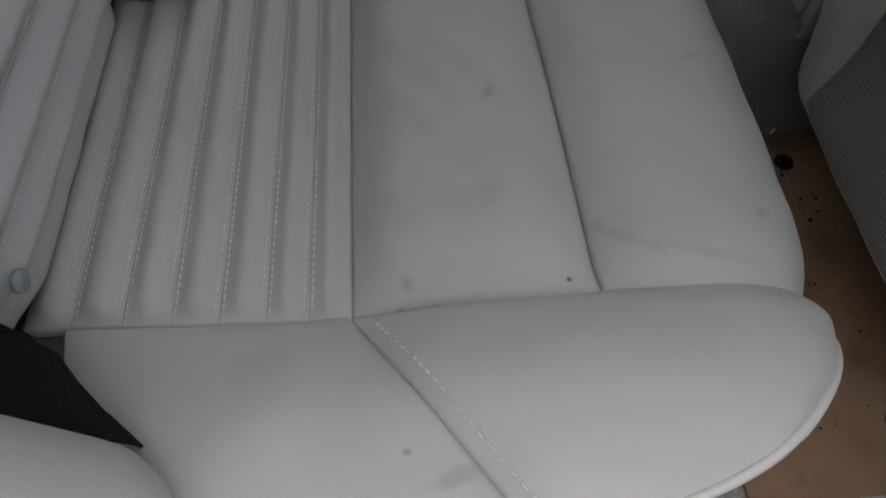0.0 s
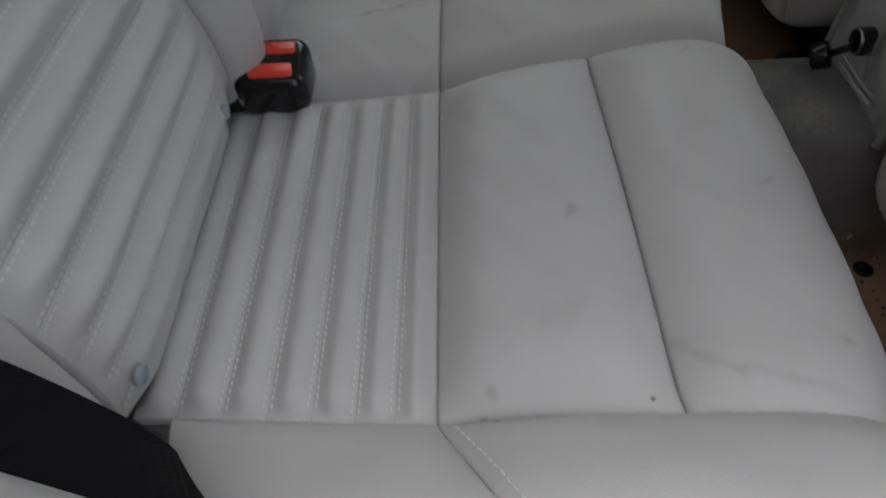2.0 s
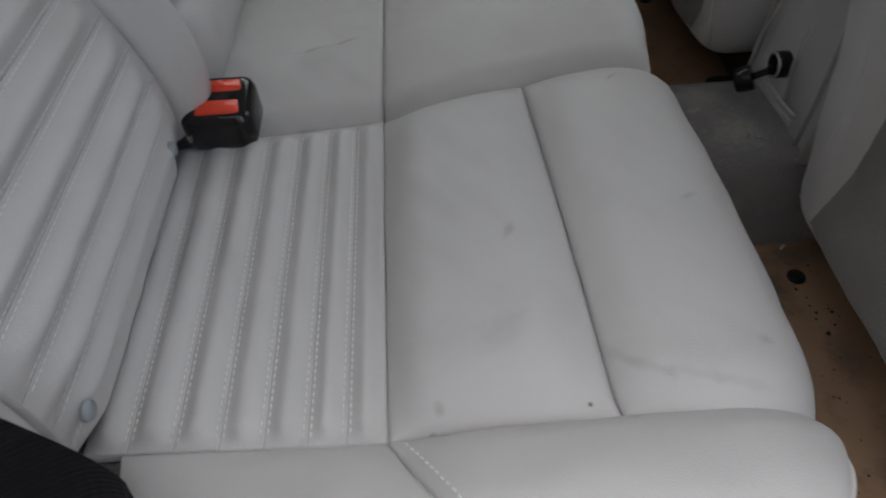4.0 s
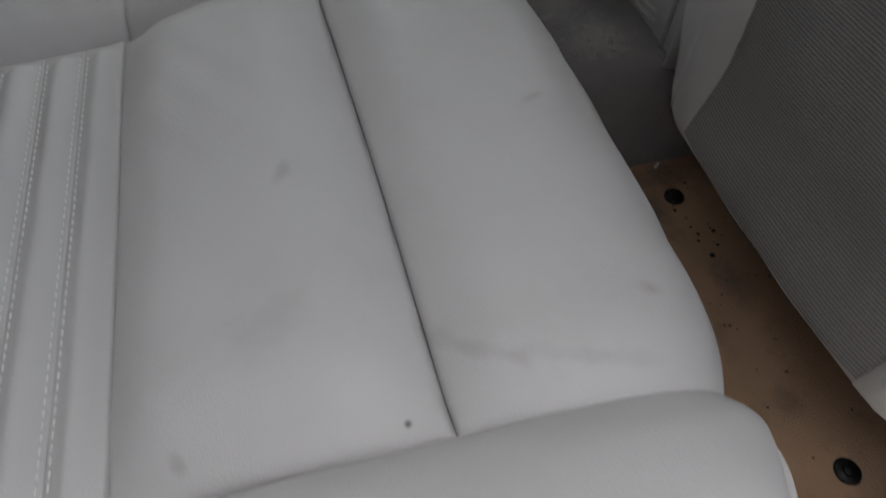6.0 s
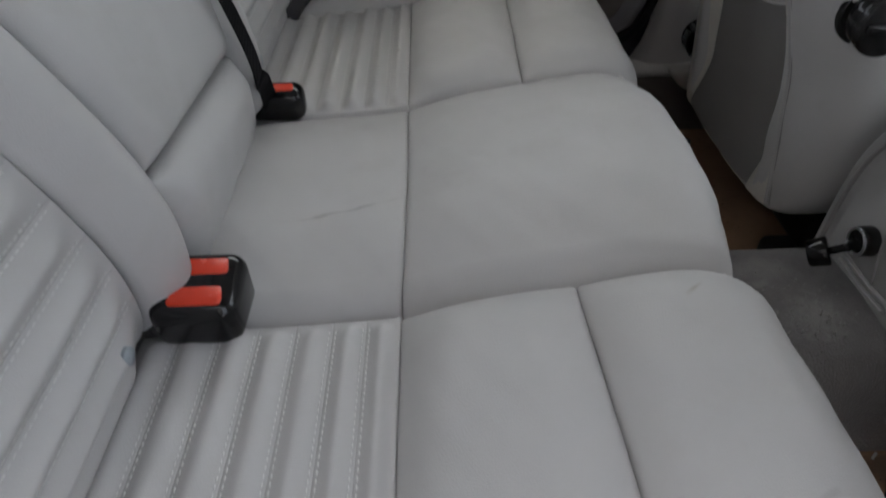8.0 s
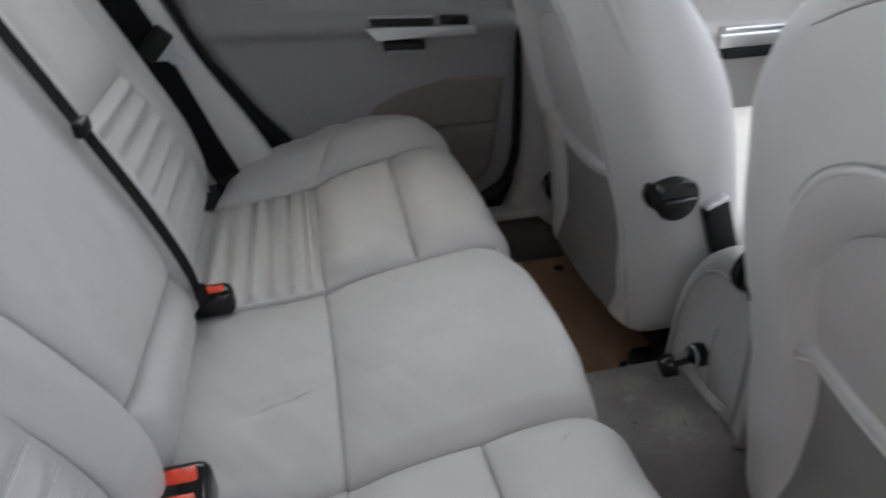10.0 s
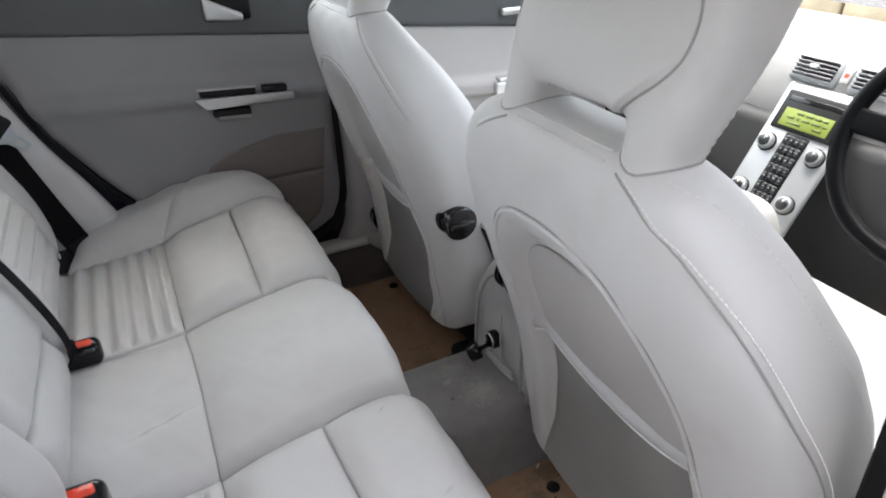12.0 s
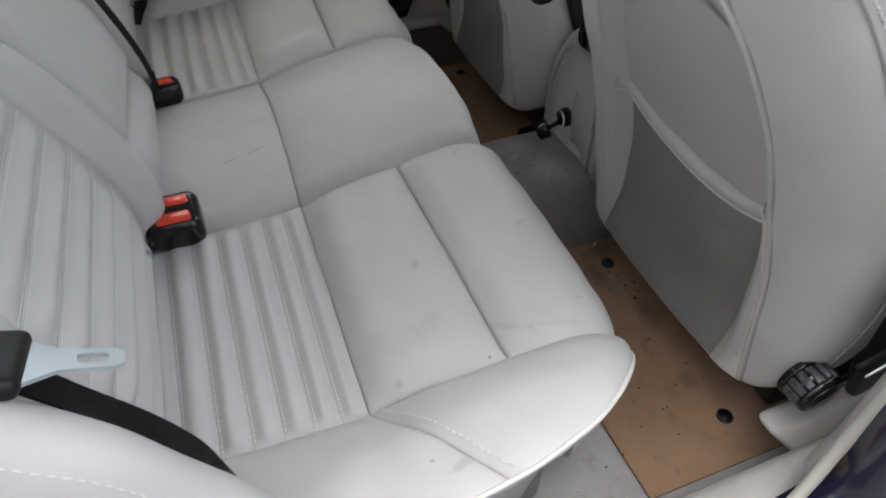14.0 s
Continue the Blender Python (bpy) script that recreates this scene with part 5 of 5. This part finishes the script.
part("socket_cap", join(cyl((0.772, 0.036, 0.168), (0.752, 0.044, 0.156), 0.019, 0.017, 20, 0.003)), BLACK_GLOSS, socket, "hanging black socket cap")
for dz in (0.0, 0.011):
    part("moulding", tube(smooth_line([(0.786, 0.030, 0.158 + dz), (0.784, -0.03, 0.160 + dz), (0.784, -0.066, 0.164 + dz)], 20), 0.0028), CONSOLE, console)
part("gear_gaiter", join(cyl((1.15, 0, 0.38), (1.16, 0, 0.44), 0.05, 0.02, 20), cyl((1.16, 0, 0.43), (1.155, 0, 0.50), 0.010, 0.010, 12), cyl((1.155, 0, 0.495), (1.153, 0, 0.535), 0.022, 0.018, 20, 0.005)), BLACK, console, "gear lever with gaiter")
part("handbrake", rbox(0.90, 1.06, -0.085, -0.06, 0.385, 0.41, 0.01, 3), BLACK, console)

fb = thing("belt_buckle", (0.85, 0.118, 0.30), "black buckle stalk with steel top beside the passenger seat", "buckle", group="belt buckles")
me = rbox(-0.020, 0.020, -0.012, 0.012, -0.10, 0.030, 0.006, 3)
me.transform(Matrix.Translation((0.845, 0.113, 0.378)) @ pose(0, 0, 0, 0, -22, 0))
part("housing", me, BLACK, fb)
me = rbox(-0.019, 0.019, -0.012, 0.012, 0.029, 0.038, 0.004, 3)
me.transform(Matrix.Translation((0.845, 0.113, 0.378)) @ pose(0, 0, 0, 0, -22, 0))
part("cap", me, SILVER, fb, "silver buckle top")
br = thing("seat_bracket", (0.80, 0.175, 0.0), "black metal seat runner end on the floor", "seat runner", group="seat runners")
part("runner", rbox(0.790, 1.25, 0.175 - 0.03, 0.175 + 0.03, 0.0045, 0.055, 0.012, 3), BLACK, br)
part("bolt", cyl((0.782, 0.18, 0.022), (0.795, 0.18, 0.022), 0.008, 0.008, 6), CHROME, br)

# ---- dashboard ----
dash = thing("dashboard", (1.6, 0, 0.3), "pale dashboard with dark lower half", "dashboard")
prof = [(1.66, 0.30), (1.625, 0.50), (1.625, 0.56), (1.640, 0.605), (1.652, 0.64), (1.672, 0.660), (1.72, 0.670), (1.95, 0.664), (1.95, 0.30)]
part("top_pad", loft([[(x, y, z + 0.01 * math.cos(2 * y)) for x, z in prof] for y in np.linspace(0.70, -0.70, 12)]), DASH, dash)
part("lower_panel", rbox(1.60, 1.78, -0.69, 0.69, 0.12, 0.50, 0.03, 4), DASH_DARK, dash, "dark lower dashboard")


def stack(y, h, d=0.0):
    """A point on the leaning centre stack: y across, h up from its foot, d proud of it."""
    return Vector((1.4366 + 0.489 * h - 0.872 * d, 0.006 + y, 0.2537 + 0.872 * h + 0.489 * d))


def stack_box(y0, y1, h0, h1, d0, d1, r=0.003):
    me = rbox(d0, d1, y0, y1, h0, h1, r, 2)
    for v in me.vertices:
        v.co = stack(v.co.y, v.co.z, v.co.x)
    return me


stack_unit = thing("centre_stack", (1.6, 0, 0.3), "silver centre stack with display, keypad and knobs", "radio")
part("face", stack_box(-0.092, 0.092, -0.02, 0.378, -0.012, 0.004, 0.012), STACK_FACE, stack_unit, "silver face plate")
part("display_hood", stack_box(-0.075, 0.075, 0.268, 0.358, 0.002, 0.010, 0.006), BLACK, stack_unit)
disp = part("display", stack_box(-0.058, 0.058, 0.277, 0.318, 0.008, 0.0115, 0.001), LCD, stack_unit, "lit yellow-green display")
for j, (a, b) in enumerate([(-0.048, -0.034), (-0.031, -0.016), (-0.012, 0.004), (0.010, 0.026), (-0.050, -0.040), (-0.036, -0.014), (-0.010, 0.010), (0.014, 0.022), (0.028, 0.046), (-0.044, -0.022), (0.006, 0.040)]):
    h = 0.310 if j < 4 else (0.298 if j < 9 else 0.286)
    part("text_bar", stack_box(a, b, h - 0.003, h + 0.003, 0.0114, 0.0120, 0.0), LCD_DARK, disp)
part("disc_slot", stack_box(-0.064, 0.064, 0.334, 0.346, 0.008, 0.0112, 0.001), BLACK_GLOSS, stack_unit)
part("keypad", stack_box(-0.029, 0.029, 0.03, 0.266, 0.002, 0.0065, 0.004), BLACK, stack_unit, "black keypad strip")
for r in range(10):
    for c in range(4):
        y0 = -0.026 + 0.0132 * c
        h0 = 0.040 + 0.0225 * r
        k = part("key", stack_box(y0, y0 + 0.0115, h0, h0 + 0.018, 0.006, 0.0105, 0.002), KEY_GREY, stack_unit)
        part("legend", stack_box(y0 + 0.0036, y0 + 0.0076, h0 + 0.0082, h0 + 0.0100, 0.0104, 0.0108, 0.0), SEAM_GREY, k)
for yy, hh in ((0.060, 0.233), (-0.060, 0.233), (0.060, 0.119), (-0.060, 0.119)):
    k = part("knob", cyl(stack(yy, hh, 0.002), stack(yy, hh, 0.020), 0.0190, 0.0180, 28, 0.003), STACK_FACE, stack_unit, "silver rotary knob")
    part("base_ring", cyl(stack(yy, hh, 0.002), stack(yy, hh, 0.007), 0.0225, 0.0215, 28, 0.001), BLACK, k)
    part("knob_face", cyl(stack(yy, hh, 0.019), stack(yy, hh, 0.0215), 0.0140, 0.0130, 24), KEY_GREY, k)
    part("pointer", stack_box(yy - 0.0012, yy + 0.0012, hh + 0.003, hh + 0.0115, 0.0205, 0.0222, 0.0), PIPING, k)
for yy, hh in ((0.020, 0.092), (0.016, 0.068)):
    part("indicator", cyl(stack(yy, hh, 0.006), stack(yy, hh, 0.0125), 0.003, 0.003, 10), LED, stack_unit, "small red light")


SLAT_GREY = material("grey_slat_plastic", (0.22, 0.22, 0.23), 0.45, blotch=0.05)


def air_vent(y0, y1):
    v = thing("air_vent", (1.63, (y0 + y1) / 2, 0.60), "black slatted dashboard air vent", "air vent", group="air vents")
    part("frame", stack_box(y0 - 0.008, y1 + 0.008, 0.382, 0.446, -0.02, 0.007, 0.009), STACK_FACE, v, "satin silver surround")
    part("hollow", stack_box(y0, y1, 0.390, 0.437, 0.0, 0.0078, 0.004), BLACK, v)
    for k in range(5):
        h = 0.394 + 0.0090 * k
        part("slat", stack_box(y0 + 0.002, y1 - 0.002, h, h + 0.0032, 0.006, 0.016, 0.001), SLAT_GREY, v)
    part("slider", stack_box((y0 + y1) / 2 - 0.010, (y0 + y1) / 2 + 0.010, 0.409, 0.419, 0.012, 0.020, 0.002), SILVER, v)


air_vent(0.000, 0.098)
air_vent(-0.140, -0.042)
switch = part("vent_switch", stack_box(-0.031, -0.011, 0.395, 0.432, -0.01, 0.006, 0.003), DASH, stack_unit)
part("switch_mark", stack_box(-0.0255, -0.0165, 0.409, 0.418, 0.0055, 0.0066, 0.001), RED, switch, "small red mark")

# steering wheel: rim, hub and spokes, on a leaning column
wheel = thing("steering_wheel", (1.40, -0.385, 0.60), "black leather steering wheel", "steering wheel")
tilt = Matrix.Translation((1.40, -0.368, 0.612)) @ pose(0, 0, 0, 0, -66, 0)
def on_wheel(me):
    me.transform(tilt)
    return me
part("rim", on_wheel(tube([(0.187 * math.cos(a), 0.187 * math.sin(a), 0) for a in np.linspace(0, 2 * math.pi, 90, endpoint=False)], 0.0155, 14, True)), WHEEL_HIDE, wheel)
part("hub", on_wheel(rbox(-0.085, 0.075, -0.085, 0.085, -0.03, 0.028, 0.028, 4)), WHEEL_HIDE, wheel)
for a in (90, 270, 180):
    me = rbox(0.06, 0.185, -0.022, 0.022, -0.012, 0.010, 0.006, 3)
    me.transform(pose(0, 0, 0, 0, 0, a))
    part("spoke", on_wheel(me), WHEEL_HIDE, wheel)
part("column", on_wheel(cyl((0, 0, -0.03), (0, 0, -0.25), 0.05, 0.06, 24)), WHEEL_HIDE, wheel)
part("stalk", join(cyl((1.50, -0.34, 0.57), (1.47, -0.19, 0.58), 0.007, 0.009, 12)), WHEEL_HIDE, wheel)
part("stalk_end", join(cyl((1.475, -0.20, 0.58), (1.465, -0.155, 0.585), 0.014, 0.012, 16, 0.003)), WHEEL_HIDE, wheel)

SEAL_PALE = material("pale_rubber", (0.50, 0.48, 0.43), 0.6, blotch=0.1)
# ---- near side: sill outside, pillar, driver's belt ----
rings = []
for z in np.linspace(0.0, 1.18, 40):
    c = 0.865 - 0.03 * z
    back = 0.088 + 0.05 * max(0, (0.17 - z) / 0.17) ** 1.7
    rings.append([(c - back, -0.70, z), (c - back, -0.692, z), (c - back + 0.012, -0.682, z), (c - 0.01, -0.674, z), (c + 0.03, -0.676, z), (c + 0.045, -0.685, z), (c + 0.045, -0.70, z)][::-1])
solid("pillar_near", loft(rings), SILL, (0.865, -0.67, 0), "pale lower pillar trim by the open door", "pillar", kind="structure")
rings = []
for z in np.linspace(-0.02, 1.18, 40):
    c = 0.865 - 0.03 * z
    back = 0.090 + 0.34 * max(0, (0.17 - z) / 0.17) ** 1.6
    rings.append([(c - back - 0.012, -0.709, z), (c - back - 0.012, -0.76, z), (c + 0.05, -0.79, z), (c + 0.05, -0.709, z)][::-1])
solid("body_pillar", loft(rings), PAINT, (0.865, -0.74, 0), "dark blue painted car body at the door opening", "car body", kind="structure")
solid("body_sill", rbox(-0.2, 1.8, -0.82, -0.736, -0.22, 0.088, 0.03, 4), PAINT, (0.8, -0.75, -0.22), "dark blue painted car body below the opening", "car body", kind="structure")
sealpts = smooth_line([(0.20, -0.737, 0.110), (0.60, -0.736, 0.114), (0.68, -0.731, 0.128), (0.725, -0.719, 0.16), (0.752, -0.708, 0.22), (0.758, -0.703, 0.33), (0.753, -0.702, 0.6), (0.745, -0.702, 1.1)], 90)
solid("door_seal", tube(sealpts, 0.008, 10), SEAL_PALE, (0.6, -0.70, 0.12), "pale rubber seal round the open doorway", "door seal", kind="structure")
belt([(0.866, -0.634, 0.200), (0.850, -0.638, 0.25), (0.829, -0.643, 0.31), (0.802, -0.646, 0.42), (0.772, -0.648, 0.58), (0.745, -0.645, 0.80), (0.73, -0.64, 1.08)], [(0.9, 0.0, 0.45), (0.9, 0, 0.42), (0.95, 0, 0.35), (1, 0, 0.25), (1, 0, 0.2), (1, 0, 0.1), (1, 0, 0.1)], "black webbing driver's belt by the pillar", 0.025)
anchor = thing("belt_anchor", (0.86, -0.64, 0.19), "black plastic anchor of the driver's belt", "belt anchor")
me = rbox(-0.026, 0.026, -0.010, 0.010, -0.052, 0.046, 0.009, 4)
me.transform(Matrix.Translation((0.866, -0.640, 0.218)) @ pose(0, 0, 0, 0, -24, 0))
part("cover", me, BLACK, anchor)
me = rbox(-0.018, 0.018, -0.0125, -0.008, 0.020, 0.025, 0.001)
me.transform(Matrix.Translation((0.866, -0.640, 0.218)) @ pose(0, 0, 0, 0, -24, 0))
part("slot_bar", me, CHROME, anchor, "steel slot bar")

# ---- shell ----
solid("ceiling", rbox(-0.55, 1.34, -0.60, 0.66, 1.20, 1.24, 0.02), HEADLINER, (0.3, 0, 1.2), "pale cloth headlining", "ceiling", kind="structure")
solid("roof_rail", rbox(-0.4, 1.2, -0.66, -0.60, 1.15, 1.24, 0.02), HEADLINER, (0.3, -0.63, 1.15), "pale roof rail over the open door", "roof rail", kind="structure")
solid("roof_rail", rbox(-0.4, 1.2, 0.60, 0.70, 1.15, 1.24, 0.02), HEADLINER, (0.3, 0.65, 1.15), "pale roof rail over the far doors", "roof rail", kind="structure")
solid("parcel_shelf", rbox(-0.75, -0.19, -0.66, 0.66, 0.82, 0.86, 0.01), CARPET, (-0.45, 0, 0.82), "grey parcel shelf behind the backrest", "shelf", kind="structure")
for s in (-1, 1):
    solid("rear_quarter", rbox(-0.75, -0.06, s * 0.662 if s > 0 else -0.72, 0.72 if s > 0 else -0.662, -0.05, 1.0, 0.02), DOOR_PALE, (-0.4, s * 0.69, 0), "pale trim panel behind the rear door", "trim", kind="structure")
solid("boot_wall", rbox(-0.80, -0.75, -0.70, 0.70, -0.1, 0.84, 0.0), CARPET, (-0.77, 0, 0), "grey carpeted wall behind the seats", "wall", kind="structure")
bm = bmesh.new()
bm.faces.new([bm.verts.new(p) for p in ((-0.78, -0.62, 0.86), (-0.78, 0.62, 0.86), (-0.50, 0.55, 1.20), (-0.50, -0.55, 1.20))])
solid("window_rear", from_bm(bm, False), SCREEN_GLASS, (-0.6, 0, 0.86), "clear rear window glass", "window", kind="structure")
bm = bmesh.new()
bm.faces.new([bm.verts.new(p) for p in ((1.97, -0.68, 0.70), (1.97, 0.68, 0.70), (1.33, 0.58, 1.21), (1.33, -0.58, 1.21))])
solid("windscreen", from_bm(bm, False), SCREEN_GLASS, (1.6, 0, 0.77), "clear windscreen glass", "window", kind="structure")
solid("bulkhead", rbox(1.75, 1.95, -0.70, 0.70, -0.05, 0.5, 0.0), CARPET, (1.85, 0, 0), "dark carpeted bulkhead under the dashboard", "wall", kind="structure")
for s in (-1, 1):
    solid("windscreen_pillar", tube(smooth_line([(1.97, s * 0.70, 0.69), (1.63, s * 0.66, 1.00), (1.30, s * 0.61, 1.22)], 20), 0.035, 10), HEADLINER, (1.6, s * 0.66, 0.76), "pale windscreen pillar trim", "pillar", kind="structure")
ndoor = thing("door_near_front", (1.25, -0.71, 0.13), "closed driver's door with pale panel", "car door", kind="structure")
part("panel", rbox(0.915, 1.75, -0.74, -0.70, 0.13, 0.66, 0.015, 3), DOOR_PALE, ndoor)
part("door_top", rbox(0.915, 1.75, -0.742, -0.695, 0.664, 0.73, 0.012, 3), DOOR_DARK, ndoor)
part("armrest", rbox(0.95, 1.50, -0.70, -0.645, 0.46, 0.51, 0.02, 4), DOOR_PALE, ndoor)
solid("window_near_front", rbox(0.92, 1.75, -0.722, -0.718, 0.73, 1.16, 0.0), GLASS, (1.3, -0.72, 0.73), "clear side window glass", "window", kind="structure")
solid("body_far", rbox(-0.75, 1.9, 0.72, 0.80, -0.2, 0.765, 0.03), PAINT, (0.5, 0.76, -0.2), "dark blue painted car body outside", "car body", kind="structure")

# ---- outside ----
bm = bmesh.new()
bmesh.ops.create_grid(bm, x_segments=4, y_segments=4, size=400)
bm.transform(Matrix.Translation((0, 0, -0.42)))
solid("ground", from_bm(bm, False), GROUND, (0, 0, -0.42), "grey asphalt ground outside the car", "ground", kind="structure")
wall = thing("garden_wall", (6.5, 0, -0.42), "low yellow stone wall beyond the windscreen", "stone wall")
rnd = random.Random(4)
stone = rbox(-0.16, 0.16, -0.27, 0.27, -0.10, 0.10, 0.03, 2)
stone.materials.append(STONE)
for r in range(6):
    for c in range(14):
        ob = new("stone", stone)
        ob.parent = wall
        ob.location = (rnd.uniform(-0.03, 0.03), -4.0 + 0.58 * c + (0.29 if r % 2 else 0) + rnd.uniform(-0.02, 0.02), 0.11 + 0.215 * r)
part("mortar", rbox(6.43, 6.57, -4.2, 4.4, -0.42, 0.85, 0.01), GROUND, wall)
# added out of view: blocks sky light that would enter the open door
solid("light_blocking_wall", rbox(-5.0, 0.9, -2.50, -2.30, -0.42, 3.8, 0.0), BLOCKER_GREY, (-2.0, -2.4, -0.42), "plain grey wall added out of view to block light at the open door", "wall", kind="structure")
leaf = thing("door_near_rear", (0.86, -0.80, 0.1), "opened rear car door, dark blue outside", "car door", kind="structure")
me = join(rbox(0.0, 0.86, -0.035, 0.0, -0.12, 0.62, 0.02, 3))
me.transform(Matrix.Translation((0.90, -0.83, 0.10)) @ pose(0, 0, 0, 0, 0, -102))
part("outer_skin", me, PAINT, leaf)
me = join(rbox(0.03, 0.83, 0.0, 0.03, -0.05, 0.61, 0.02, 3))
me.transform(Matrix.Translation((0.90, -0.83, 0.10)) @ pose(0, 0, 0, 0, 0, -102))
part("panel", me, DOOR, leaf)
specks = []
rnd = random.Random(11)
for k in range(150):
    s = -1 if k % 4 else 1
    x, y = rnd.uniform(0.57, 0.93), s * rnd.uniform(0.17, 0.60)
    if k % 6 == 0:
        x, y = rnd.gauss(0.80, 0.03), s * rnd.gauss(0.27, 0.06)
    r = rnd.uniform(0.0006, 0.0022)
    if k % 16 == 0:
        x, y, r = rnd.gauss(0.802, 0.012), -rnd.uniform(0.20, 0.33), rnd.uniform(0.0018, 0.0038)
    specks.append(cyl((x, y, 0.003), (x + rnd.uniform(-r, r), y, 0.0048), r, r * 0.6, 6))
solid("dirt_specks", join(*specks), SOIL, (0.75, 0, 0.004), "dark crumbs of dirt on the floor mats", "dirt", kind="stuff")
LINT = material("pale_lint", (0.45, 0.44, 0.42), 0.9)
rnd = random.Random(23)
lint = []
for k in range(70):
    x, y = rnd.gauss(0.735, 0.035), rnd.gauss(-0.02, 0.035)
    if x < 0.60 or x > 0.785 or abs(y) > 0.075:
        continue
    r = rnd.uniform(0.0005, 0.0015)
    lint.append(cyl((x, y, 0.1265), (x + rnd.uniform(-r, r), y + rnd.uniform(-r, r), 0.1315), r, r * 0.5, 6))
solid("carpet_lint", join(*lint), LINT, (0.735, -0.02, 0.127), "pale crumbs and lint on the tunnel carpet", "dirt", kind="stuff")
scrap = rbox(-0.006, 0.006, -0.0015, 0.0015, 0.0, 0.0012, 0.0003)
scrap.transform(pose(0.798, -0.152, 0.0045, 0, 0, 40))
solid("paper_scrap", scrap, PIPING, (0.798, -0.152, 0.0045), "tiny white scrap lying on the brown mat", "litter")
